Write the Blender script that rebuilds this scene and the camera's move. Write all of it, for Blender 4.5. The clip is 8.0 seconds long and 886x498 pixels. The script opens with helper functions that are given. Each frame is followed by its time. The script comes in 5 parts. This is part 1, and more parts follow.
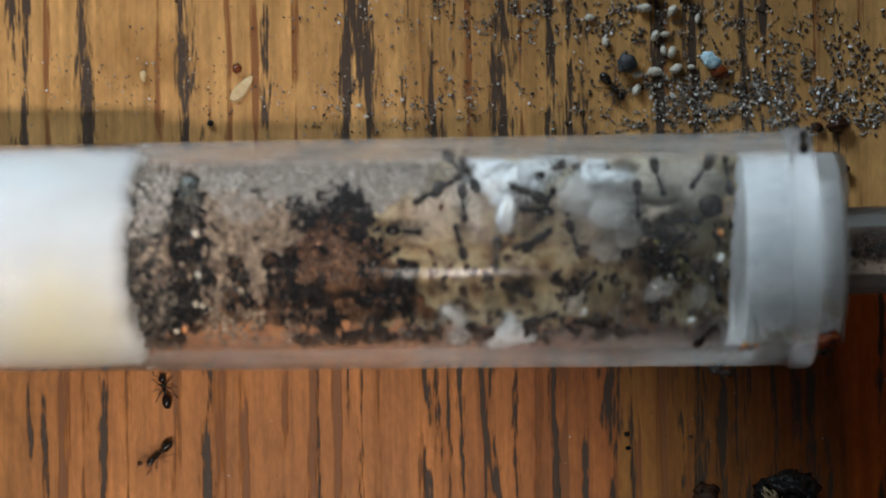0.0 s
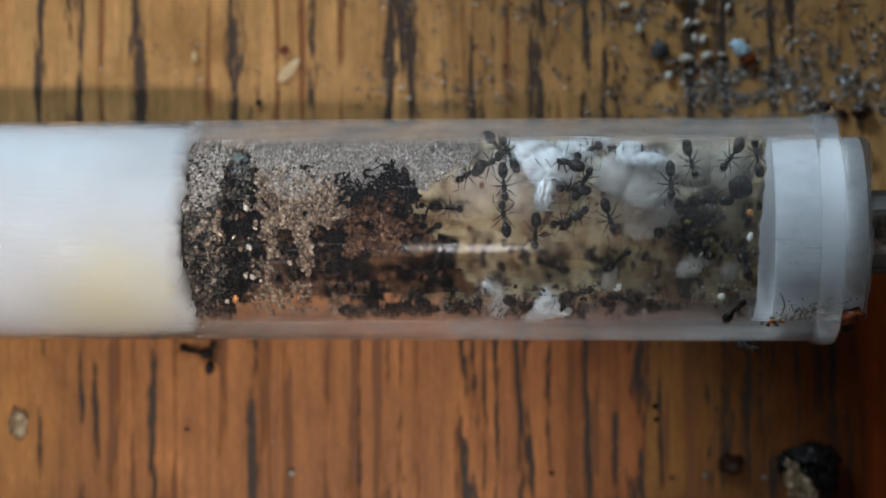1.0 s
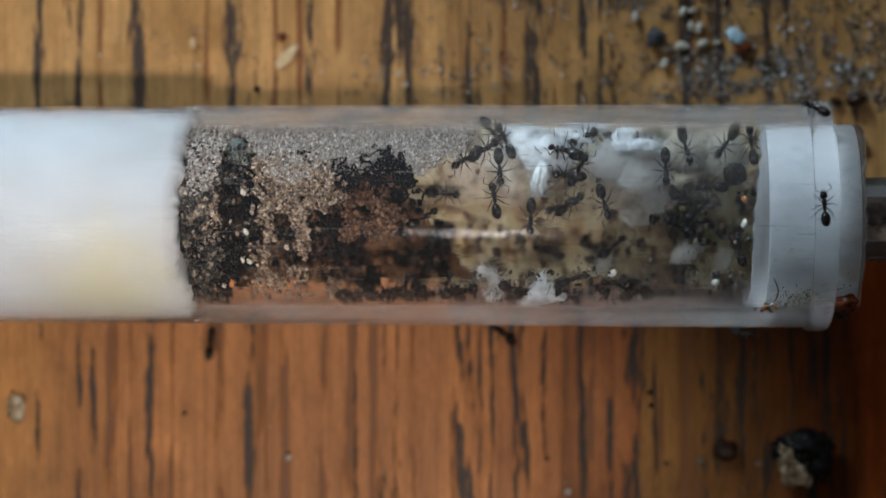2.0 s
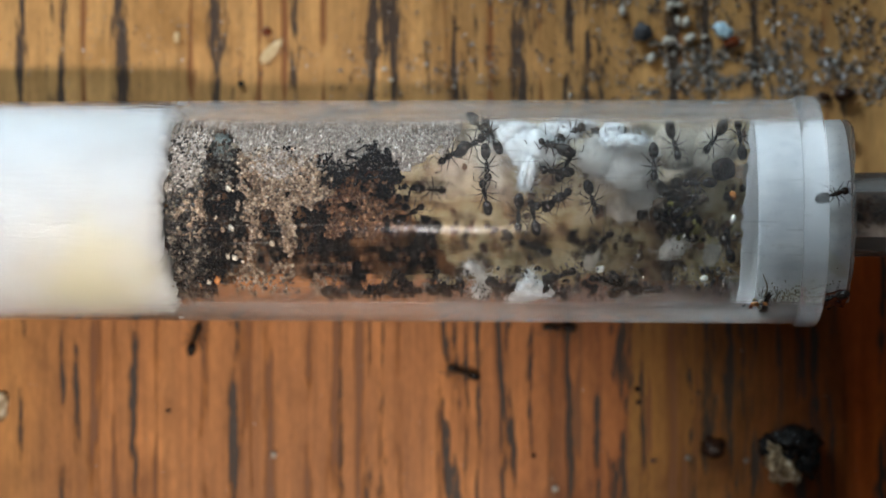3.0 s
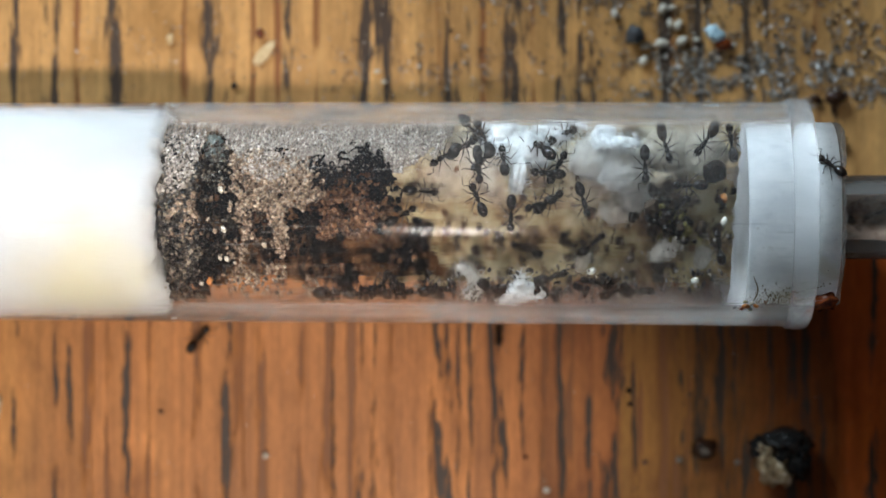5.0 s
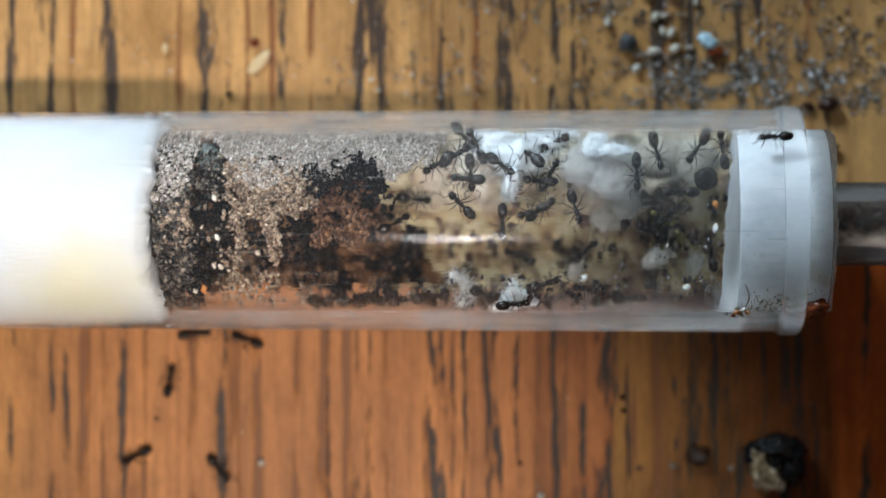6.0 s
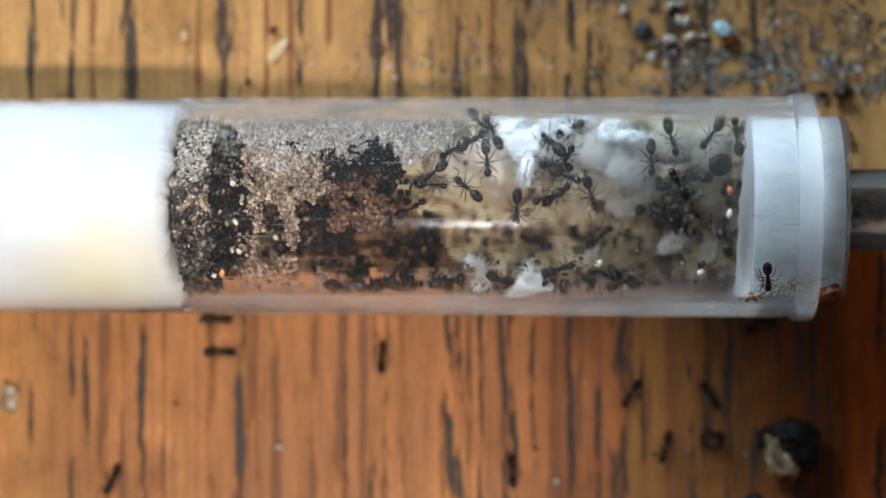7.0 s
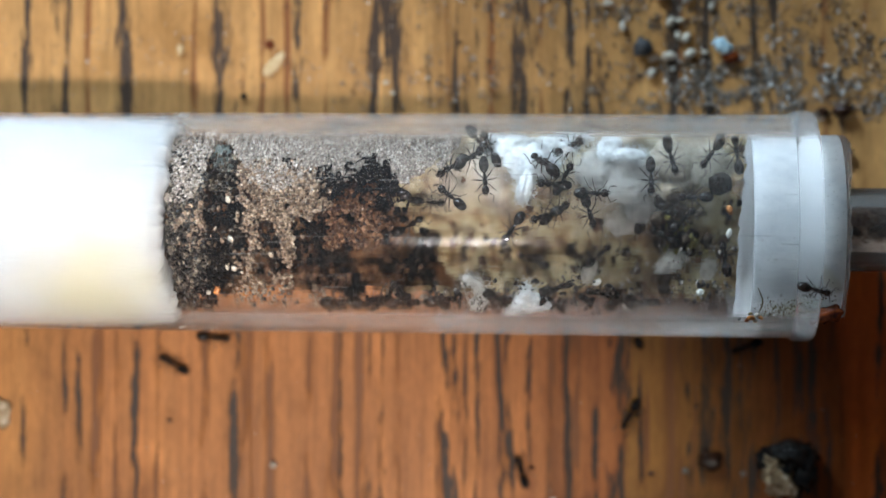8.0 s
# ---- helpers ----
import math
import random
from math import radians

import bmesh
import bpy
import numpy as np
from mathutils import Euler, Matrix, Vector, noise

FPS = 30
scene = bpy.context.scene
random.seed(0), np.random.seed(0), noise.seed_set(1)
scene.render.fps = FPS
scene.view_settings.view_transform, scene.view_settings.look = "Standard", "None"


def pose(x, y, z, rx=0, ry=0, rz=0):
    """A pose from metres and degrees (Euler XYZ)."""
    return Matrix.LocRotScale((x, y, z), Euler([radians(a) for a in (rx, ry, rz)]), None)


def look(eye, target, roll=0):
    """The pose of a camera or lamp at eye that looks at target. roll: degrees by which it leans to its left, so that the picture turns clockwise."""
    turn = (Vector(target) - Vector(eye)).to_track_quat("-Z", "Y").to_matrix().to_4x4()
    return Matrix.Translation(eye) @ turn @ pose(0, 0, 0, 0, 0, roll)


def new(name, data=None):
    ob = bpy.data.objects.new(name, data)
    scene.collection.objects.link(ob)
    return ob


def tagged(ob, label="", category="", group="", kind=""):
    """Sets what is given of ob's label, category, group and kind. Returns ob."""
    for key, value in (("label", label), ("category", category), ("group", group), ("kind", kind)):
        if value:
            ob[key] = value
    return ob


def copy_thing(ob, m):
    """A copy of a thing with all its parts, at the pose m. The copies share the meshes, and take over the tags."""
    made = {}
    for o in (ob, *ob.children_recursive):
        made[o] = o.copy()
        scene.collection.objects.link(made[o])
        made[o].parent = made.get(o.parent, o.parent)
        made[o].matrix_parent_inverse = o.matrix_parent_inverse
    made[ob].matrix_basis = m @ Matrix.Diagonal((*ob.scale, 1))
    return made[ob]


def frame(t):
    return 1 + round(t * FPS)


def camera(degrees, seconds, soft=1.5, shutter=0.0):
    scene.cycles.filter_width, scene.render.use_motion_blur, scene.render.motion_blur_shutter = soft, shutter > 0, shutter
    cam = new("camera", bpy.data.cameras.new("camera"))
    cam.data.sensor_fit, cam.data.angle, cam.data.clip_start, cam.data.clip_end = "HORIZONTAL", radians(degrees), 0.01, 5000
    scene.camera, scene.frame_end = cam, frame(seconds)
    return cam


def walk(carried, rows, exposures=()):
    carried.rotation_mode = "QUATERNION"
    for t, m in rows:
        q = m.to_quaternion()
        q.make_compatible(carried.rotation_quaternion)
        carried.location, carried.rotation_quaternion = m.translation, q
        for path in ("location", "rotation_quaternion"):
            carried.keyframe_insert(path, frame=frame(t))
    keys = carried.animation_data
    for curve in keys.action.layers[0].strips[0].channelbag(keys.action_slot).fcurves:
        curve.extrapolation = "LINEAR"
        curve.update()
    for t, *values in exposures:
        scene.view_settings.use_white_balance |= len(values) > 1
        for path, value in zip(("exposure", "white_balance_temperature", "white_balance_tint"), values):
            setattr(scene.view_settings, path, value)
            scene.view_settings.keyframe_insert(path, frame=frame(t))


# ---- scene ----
# Ant nest in a clear tube lying on a wooden table. Lengths in the builders are millimetres.
MM = 0.001

cam = camera(16, 8.0, shutter=0.5)
cam.data.dof.use_dof = True
cam.data.dof.focus_distance = 0.2252
cam.data.dof.aperture_fstop = 17.0
walk(cam, [
    (0, pose(0.004155, -0.000660, 0.228444, 0.2588, 0.6175, -0.9117)),
    (0.2, pose(0.003581, -0.000468, 0.231496, 0.3362, 0.6522, -0.8094)),
    (0.4, pose(0.001932, -0.002179, 0.234466, 0.4028, 0.8582, -0.2286)),
    (0.5, pose(0.001014, -0.002993, 0.235625, 0.4314, 0.8297, -0.0539)),
    (1, pose(0.000498, -0.001888, 0.237731, 0.1430, 0.3962, -0.2457)),
    (1.5, pose(0.000899, -0.001461, 0.239957, 0.1256, 0.3454, 0.0797)),
    (2, pose(0.001122, -0.003081, 0.238957, 0.1780, 0.4775, -0.0325)),
    (2.2, pose(0.001897, -0.002904, 0.238418, -0.0900, 0.5217, -0.0018)),
    (3.3, pose(-0.000431, -0.002726, 0.237331, 0.0448, -0.1755, -0.1119)),
    (3.5, pose(-0.000412, -0.002755, 0.238114, -0.0009, -0.0137, 0.0146)),
    (4, pose(-0.000509, -0.003813, 0.237528, -0.0037, -0.1969, -0.0420)),
    (4.5, pose(0.000531, -0.002176, 0.238319, 0.1434, 0.0946, 0.0261)),
    (4.7, pose(0.000707, -0.002518, 0.237937, 0.0636, -0.0058, 0.0618)),
    (5.8, pose(0.001829, -0.002959, 0.238705, 0.0995, 0.2313, -0.1479)),
    (6, pose(0.002678, -0.002916, 0.239075, 0.2310, 0.3516, -0.1074)),
    (6.5, pose(0.003976, -0.004224, 0.240302, 0.3330, 0.6177, 0.0182)),
    (7, pose(0.003393, -0.004772, 0.240963, 0.4232, 0.8215, -0.0088)),
    (7.5, pose(0.003153, -0.004002, 0.240890, 0.3582, 0.7773, -0.0086)),
    (8, pose(0.003020, -0.003191, 0.238913, 0.3604, 0.6794, 0.2891)),
], exposures=[(0.0, -0.38, 6300, 9), (0.5, -0.56, 5950, 9), (1.0, -0.59, 5950, 9), (1.5, -0.59, 5950, 9), (2.2, -0.51, 6050, 9), (3.3, -0.08, 6300, 9),
              (4.0, 0.0, 6300, 9), (4.5, 0.12, 6300, 9), (6.0, 0.13, 5950, 8), (8.0, 0.19, 5950, 8)])

# ---- world and light ----
world = bpy.data.worlds.new("world")
scene.world = world
world.use_nodes = True
wn = world.node_tree
sky = wn.nodes.new("ShaderNodeTexSky")
sky.sky_type, sky.sun_disc = "NISHITA", False
sky.sun_elevation, sky.sun_rotation = radians(35), radians(-30)
wn.links.new(sky.outputs[0], wn.nodes["Background"].inputs[0])
wn.nodes["Background"].inputs[1].default_value = 0.05


def area_lamp(name, eye, target, w, h, watts, color):
    d = bpy.data.lights.new(name, "AREA")
    d.shape, d.size, d.size_y, d.energy, d.color = "RECTANGLE", w, h, watts, color
    ob = new(name, d)
    ob.matrix_world = look(eye, target)
    return ob


# warm lamp over the table, daylight in the window's opening
area_lamp("lamp_light", (0.0, -0.275, 0.82), (0, 0, 0), 0.050, 0.050, 5.3, (1.0, 0.89, 0.79))
area_lamp("window_light", (-0.85, 1.40, 0.90), (0, 0, 0.0), 0.6, 0.5, 31.0, (0.76, 0.91, 1.0))


# ---- materials ----
def mat(name, colors, scale=(1, 1, 1), detail=4.0, rough=0.6, bump=0.0, bump_scale=None, spots=None, island=0.0,
        metal=0.0, ior=1.45, sheen=0.0, transmit=0.0, sub=0.0, freq=1000.0, rough_var=0.0, pos=None):
    """Principled material: a colour ramp over noise (millimetres), optional darker spots, per-grain variation and relief."""
    m = bpy.data.materials.new(name)
    m.use_nodes = True
    t = m.node_tree
    b = t.nodes["Principled BSDF"]
    co = t.nodes.new("ShaderNodeTexCoord")
    mp = t.nodes.new("ShaderNodeMapping")
    mp.inputs["Scale"].default_value = tuple(s * freq for s in scale)
    t.links.new(co.outputs["Object"], mp.inputs[0])
    n = t.nodes.new("ShaderNodeTexNoise")
    n.inputs["Scale"].default_value, n.inputs["Detail"].default_value = 1.0, detail
    n.inputs["Roughness"].default_value = 0.6
    t.links.new(mp.outputs[0], n.inputs["Vector"])
    fac = n.outputs["Fac"]
    if island:
        g = t.nodes.new("ShaderNodeNewGeometry")
        mix = t.nodes.new("ShaderNodeMix")
        mix.inputs[0].default_value = island
        t.links.new(fac, mix.inputs[2])
        t.links.new(g.outputs["Random Per Island"], mix.inputs[3])
        fac = mix.outputs[0]
    r = t.nodes.new("ShaderNodeValToRGB")
    el = r.color_ramp.elements
    places = pos or [0.3 + 0.4 * i / max(1, len(colors) - 1) for i in range(len(colors))]
    if island and not pos:
        places = [0.1 + 0.8 * i / max(1, len(colors) - 1) for i in range(len(colors))]
    while len(el) < len(colors):
        el.new(0.5)
    for e, p, c in zip(el, places, colors):
        e.position, e.color = p, (*c, 1)
    t.links.new(fac, r.inputs[0])
    col = r.outputs[0]
    if spots:
        sc, lo, hi, sc_color = spots
        n2 = t.nodes.new("ShaderNodeTexNoise")
        n2.inputs["Scale"].default_value, n2.inputs["Detail"].default_value = sc * 1000.0, 3.0
        t.links.new(co.outputs["Object"], n2.inputs["Vector"])
        mr = t.nodes.new("ShaderNodeMapRange")
        mr.inputs[1].default_value, mr.inputs[2].default_value = lo, hi
        t.links.new(n2.outputs["Fac"], mr.inputs[0])
        mx = t.nodes.new("ShaderNodeMix")
        mx.data_type = "RGBA"
        t.links.new(mr.outputs[0], mx.inputs[0])
        t.links.new(col, mx.inputs[6])
        mx.inputs[7].default_value = (*sc_color, 1)
        col = mx.outputs[2]
    t.links.new(col, b.inputs["Base Color"])
    b.inputs["Roughness"].default_value = rough
    b.inputs["Metallic"].default_value = metal
    b.inputs["IOR"].default_value = ior
    b.inputs["Transmission Weight"].default_value = transmit
    b.inputs["Sheen Weight"].default_value = sheen
    if sub:
        b.inputs["Subsurface Weight"].default_value = sub
        b.inputs["Subsurface Radius"].default_value = (0.0012, 0.0010, 0.0008)
        b.inputs["Subsurface Scale"].default_value = 1.0
    if rough_var:
        mr2 = t.nodes.new("ShaderNodeMapRange")
        mr2.inputs[3].default_value, mr2.inputs[4].default_value = max(0.02, rough - rough_var), rough + rough_var
        t.links.new(n.outputs["Fac"], mr2.inputs[0])
        t.links.new(mr2.outputs[0], b.inputs["Roughness"])
    if bump:
        n3 = t.nodes.new("ShaderNodeTexNoise")
        n3.inputs["Scale"].default_value, n3.inputs["Detail"].default_value = 1.0, 5.0
        mp3 = t.nodes.new("ShaderNodeMapping")
        mp3.inputs["Scale"].default_value = tuple(s * 1000.0 for s in (bump_scale or (4, 4, 4)))
        t.links.new(co.outputs["Object"], mp3.inputs[0])
        t.links.new(mp3.outputs[0], n3.inputs["Vector"])
        bp = t.nodes.new("ShaderNodeBump")
        bp.inputs["Strength"].default_value, bp.inputs["Distance"].default_value = bump, 0.0001
        t.links.new(n3.outputs["Fac"], bp.inputs["Height"])
        t.links.new(bp.outputs[0], b.inputs["Normal"])
    return m


def clear(name, tint, rough, ior, haze):
    """Clear plastic with fine scuffs."""
    m = mat(name, [tint, tint], rough=rough, ior=ior, transmit=haze, bump=0.12, bump_scale=(0.3, 4, 4))
    m.node_tree.nodes["Principled BSDF"].inputs["Specular Tint"].default_value = (0.055, 0.055, 0.058, 1)
    return m


WOOD = mat("wood", [(0.39, 0.160, 0.060), (0.50, 0.210, 0.080), (0.57, 0.252, 0.100)], scale=(0.55, 0.025, 0.3), detail=7,
           rough=0.42, rough_var=0.06, ior=1.3, bump=0.25, bump_scale=(5, 0.25, 2), spots=(0.12, 0.55, 0.75, (0.30, 0.115, 0.035)))


def two_boards(m, seam, color):
    """The board beyond the seam is a yellower piece of wood."""
    t = m.node_tree
    b = t.nodes["Principled BSDF"]
    src = b.inputs["Base Color"].links[0].from_socket
    co = t.nodes.new("ShaderNodeTexCoord")
    xyz = t.nodes.new("ShaderNodeSeparateXYZ")
    t.links.new(co.outputs["Object"], xyz.inputs[0])
    mr = t.nodes.new("ShaderNodeMapRange")
    mr.inputs[1].default_value, mr.inputs[2].default_value = (seam - 1) * MM, (seam + 1) * MM
    t.links.new(xyz.outputs["Y"], mr.inputs[0])
    mx = t.nodes.new("ShaderNodeMix")
    mx.data_type, mx.blend_type = "RGBA", "MULTIPLY"
    t.links.new(mr.outputs[0], mx.inputs[0])
    t.links.new(src, mx.inputs[6])
    mx.inputs[7].default_value = (*color, 1)
    col = mx.outputs[2]
    for scale, lo, hi in (((2300, 90, 500), 0.86, 1.10), ((110, 9, 50), 0.90, 1.10), ((900, 260, 500), 0.88, 1.12), ((3200, 1100, 900), 0.90, 1.10), ((520, 16, 300), 0.86, 1.10)):
        mp = t.nodes.new("ShaderNodeMapping")
        mp.inputs["Scale"].default_value = scale
        t.links.new(co.outputs["Object"], mp.inputs[0])
        n = t.nodes.new("ShaderNodeTexNoise")
        n.inputs["Scale"].default_value, n.inputs["Detail"].default_value = 1.0, 3.0
        t.links.new(mp.outputs[0], n.inputs["Vector"])
        mv = t.nodes.new("ShaderNodeMapRange")
        mv.inputs[1].default_value, mv.inputs[2].default_value, mv.inputs[3].default_value, mv.inputs[4].default_value = 0.32, 0.68, lo, hi
        t.links.new(n.outputs["Fac"], mv.inputs[0])
        sc = t.nodes.new("ShaderNodeVectorMath")
        sc.operation = "SCALE"
        t.links.new(col, sc.inputs[0])
        t.links.new(mv.outputs[0], sc.inputs["Scale"])
        col = sc.outputs[0]
    t.links.new(col, b.inputs["Base Color"])


two_boards(WOOD, 1.0, (0.97, 1.22, 1.10))


def shaded_laths(m, seam, stops, last):
    """The front board is glued up from strips of differing tone along the grain, darkened rightwards to paint in shade;
    stops: (x, colour).
    last: the red lath at the end, its askew edge shaping the painted shade: x at y, slope, colour."""
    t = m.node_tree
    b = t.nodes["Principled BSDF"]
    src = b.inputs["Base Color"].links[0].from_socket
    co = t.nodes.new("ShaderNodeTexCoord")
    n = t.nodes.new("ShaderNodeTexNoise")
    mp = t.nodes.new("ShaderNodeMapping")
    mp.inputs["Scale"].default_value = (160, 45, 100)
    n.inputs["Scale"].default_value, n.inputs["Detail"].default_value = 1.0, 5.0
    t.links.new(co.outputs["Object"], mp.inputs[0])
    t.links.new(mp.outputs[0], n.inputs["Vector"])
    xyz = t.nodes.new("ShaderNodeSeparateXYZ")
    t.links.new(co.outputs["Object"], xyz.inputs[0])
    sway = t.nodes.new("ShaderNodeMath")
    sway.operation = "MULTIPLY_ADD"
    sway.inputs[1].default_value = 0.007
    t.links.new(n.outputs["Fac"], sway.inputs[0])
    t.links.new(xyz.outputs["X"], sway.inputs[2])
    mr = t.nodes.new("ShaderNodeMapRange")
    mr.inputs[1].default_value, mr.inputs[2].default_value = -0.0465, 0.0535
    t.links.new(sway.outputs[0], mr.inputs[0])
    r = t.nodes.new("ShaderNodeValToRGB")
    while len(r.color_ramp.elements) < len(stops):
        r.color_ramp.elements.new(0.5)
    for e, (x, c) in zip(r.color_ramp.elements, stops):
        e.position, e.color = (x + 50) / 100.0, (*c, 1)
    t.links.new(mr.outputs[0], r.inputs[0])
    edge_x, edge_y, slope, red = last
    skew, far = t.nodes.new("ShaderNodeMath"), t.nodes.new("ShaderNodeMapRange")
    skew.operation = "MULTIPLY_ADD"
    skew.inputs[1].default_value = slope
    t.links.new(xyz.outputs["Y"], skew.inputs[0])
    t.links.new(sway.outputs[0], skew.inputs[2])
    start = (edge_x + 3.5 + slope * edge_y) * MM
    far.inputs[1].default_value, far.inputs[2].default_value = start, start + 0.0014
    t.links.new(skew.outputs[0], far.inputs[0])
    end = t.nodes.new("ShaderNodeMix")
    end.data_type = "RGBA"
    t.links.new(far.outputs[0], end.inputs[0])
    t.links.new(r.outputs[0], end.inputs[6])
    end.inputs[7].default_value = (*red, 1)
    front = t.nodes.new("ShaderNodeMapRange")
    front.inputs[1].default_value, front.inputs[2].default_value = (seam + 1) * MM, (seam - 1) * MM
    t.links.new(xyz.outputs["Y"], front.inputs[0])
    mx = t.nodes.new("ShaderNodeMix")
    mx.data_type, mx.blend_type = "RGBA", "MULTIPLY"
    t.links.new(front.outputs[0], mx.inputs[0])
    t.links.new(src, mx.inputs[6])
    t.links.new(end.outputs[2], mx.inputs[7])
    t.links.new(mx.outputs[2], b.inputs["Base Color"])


# from x = 7 rightwards these tones also hold shade, painted into the wood
shaded_laths(WOOD, 1.0, [(-36, (1.02, 1.08, 0.72)), (-29, (1.03, 1.03, 0.72)), (-25, (1.03, 0.98, 0.72)), (0, (0.98, 0.90, 0.66)), (7, (0.90, 0.77, 0.55)), (13.5, (0.72, 0.55, 0.36)),
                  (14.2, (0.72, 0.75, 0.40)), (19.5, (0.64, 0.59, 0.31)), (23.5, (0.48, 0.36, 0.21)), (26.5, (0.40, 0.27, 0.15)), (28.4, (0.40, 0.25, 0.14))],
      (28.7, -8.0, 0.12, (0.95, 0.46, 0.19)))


def tally(m, op, a, b):
    n = m.node_tree.nodes.new("ShaderNodeMath")
    n.operation = op
    for k, v in enumerate((a, b)):
        if isinstance(v, (int, float)):
            n.inputs[k].default_value = v
        else:
            m.node_tree.links.new(v, n.inputs[k])
    return n.outputs[0]


def stretched(m, scale, detail, rough=0.6):
    """Noise over the plan; scale: cycles a metre along x, y, z."""
    t = m.node_tree
    co, mp, n = t.nodes.new("ShaderNodeTexCoord"), t.nodes.new("ShaderNodeMapping"), t.nodes.new("ShaderNodeTexNoise")
    mp.inputs["Scale"].default_value = scale
    n.inputs["Scale"].default_value, n.inputs["Detail"].default_value, n.inputs["Roughness"].default_value = 1.0, detail, rough
    t.links.new(co.outputs["Object"], mp.inputs[0])
    t.links.new(mp.outputs[0], n.inputs["Vector"])
    return n.outputs["Fac"]


def ranged(m, value, a, b, c=0.0, d=1.0):
    n = m.node_tree.nodes.new("ShaderNodeMapRange")
    n.inputs[1].default_value, n.inputs[2].default_value, n.inputs[3].default_value, n.inputs[4].default_value = a, b, c, d
    m.node_tree.links.new(value, n.inputs[0])
    return n.outputs[0]


def pores(m, seam, front, back, color, grain, thin, streak):
    """Dark open pores of the oak, in bundles along the grain: front and back hold (x, width) of the bundles on the two boards.
    grain, thin: the noise that breaks them up across and along; streak: cut-off between the bundles."""
    t = m.node_tree
    b = t.nodes["Principled BSDF"]
    src = b.inputs["Base Color"].links[0].from_socket
    co, xyz = t.nodes.new("ShaderNodeTexCoord"), t.nodes.new("ShaderNodeSeparateXYZ")
    t.links.new(co.outputs["Object"], xyz.inputs[0])
    sway = tally(m, "MULTIPLY_ADD", stretched(m, (150, 60, 10), 3.0), 0.0009)
    t.links.new(xyz.outputs["X"], sway.node.inputs[2])
    along = ranged(m, tally(m, "SUBTRACT", sway, 0.00045), -0.036, 0.036)
    sides = []
    for rows in (front, back):
        rows, level = sorted(rows), None
        count = max(1, -(-len(rows) // 10))
        for k in range(count):
            r = t.nodes.new("ShaderNodeValToRGB")
            stops = [(0.0, 0.0)]
            for x, w in rows[k::count]:
                stops += [((x - 0.9 * w - 0.1 + 36) / 72, 0.0), ((x + 36) / 72, min(1.0, 0.75 + 0.30 * w)), ((x + 0.9 * w + 0.1 + 36) / 72, 0.0)]
            while len(r.color_ramp.elements) < len(stops):
                r.color_ramp.elements.new(1.0)
            for e, (p, v) in zip(r.color_ramp.elements, stops):
                e.position, e.color = max(0.0, min(1.0, p)), (v, v, v, 1)
            t.links.new(along, r.inputs[0])
            level = r.outputs[0] if level is None else tally(m, "MAXIMUM", level, r.outputs[0])
        sides.append(level)
    far = ranged(m, xyz.outputs["Y"], (seam - 0.5) * MM, (seam + 0.5) * MM)
    mix = t.nodes.new("ShaderNodeMix")
    t.links.new(far, mix.inputs[0])
    t.links.new(sides[0], mix.inputs[2])
    t.links.new(sides[1], mix.inputs[3])
    dense = tally(m, "MULTIPLY", mix.outputs[0], ranged(m, stretched(m, (600, 110, 100), 3.0), 0.37, 0.54, 0.22, 1.0))
    fine = tally(m, "ADD", tally(m, "MULTIPLY", stretched(m, grain, 3.0), 0.62), tally(m, "MULTIPLY", stretched(m, thin, 2.0), 0.38))
    cut = tally(m, "ADD", fine, tally(m, "MULTIPLY", dense, 0.335))
    mask = ranged(m, cut, streak, streak + 0.09)
    mx = t.nodes.new("ShaderNodeMix")
    mx.data_type = "RGBA"
    t.links.new(mask, mx.inputs[0])
    t.links.new(src, mx.inputs[6])
    mx.inputs[7].default_value = (*color, 1)
    t.links.new(mx.outputs[2], b.inputs["Base Color"])
    bp = t.nodes.new("ShaderNodeBump")
    bp.inputs["Strength"].default_value, bp.inputs["Distance"].default_value, bp.invert = 0.5, 0.00008, True
    t.links.new(mask, bp.inputs["Height"])
    if b.inputs["Normal"].links:
        t.links.new(b.inputs["Normal"].links[0].from_socket, bp.inputs["Normal"])
    t.links.new(bp.outputs[0], b.inputs["Normal"])


FRONT_PORES = [(-31.5, .4), (-28.5, .5), (-27.5, .8), (-23.1, 1.0), (-15.6, 1.4), (-7.6, .6), (-5.4, .5), (-4.4, .6), (0.4, .8), (1.2, .6), (2.0, .4), (2.9, .5), (4.6, .5), (5.2, .6), (6.8, .4),
               (9.7, .7), (11.9, .6), (12.9, .6), (13.7, .9), (15.2, .4), (18.9, .5), (20.2, 1.0), (21.8, .9), (22.7, .4), (23.6, .8), (25.4, .5), (27.2, .9), (28.2, .9), (29.4, .5), (33.2, .7)]
BACK_PORES = [(-31.5, .5), (-29.3, .6), (-28.4, .6), (-24.0, .9), (-17.0, .8), (-15.8, .5), (-11.0, .4), (-4.9, 1.1), (-3.7, 1.1), (-0.8, .3), (1.2, .6), (2.1, .8), (5.7, .5), (6.3, 1.0), (9.6, .7), (11.0, 1.0),
              (12.3, .6), (17.5, .8), (20.0, .9), (23.7, .5), (25.1, .6), (30.5, .6)]
FRONT_STREAKS = [(x, 0.75) for x in (-26.1, -24.5, -21.4, -17.9, -14.4, -12.9, -10.1, -8.1, -6.2, -3.2, -0.3, 8.4, 10.3, 15.6, 17.5, 18.4, 19.5)]
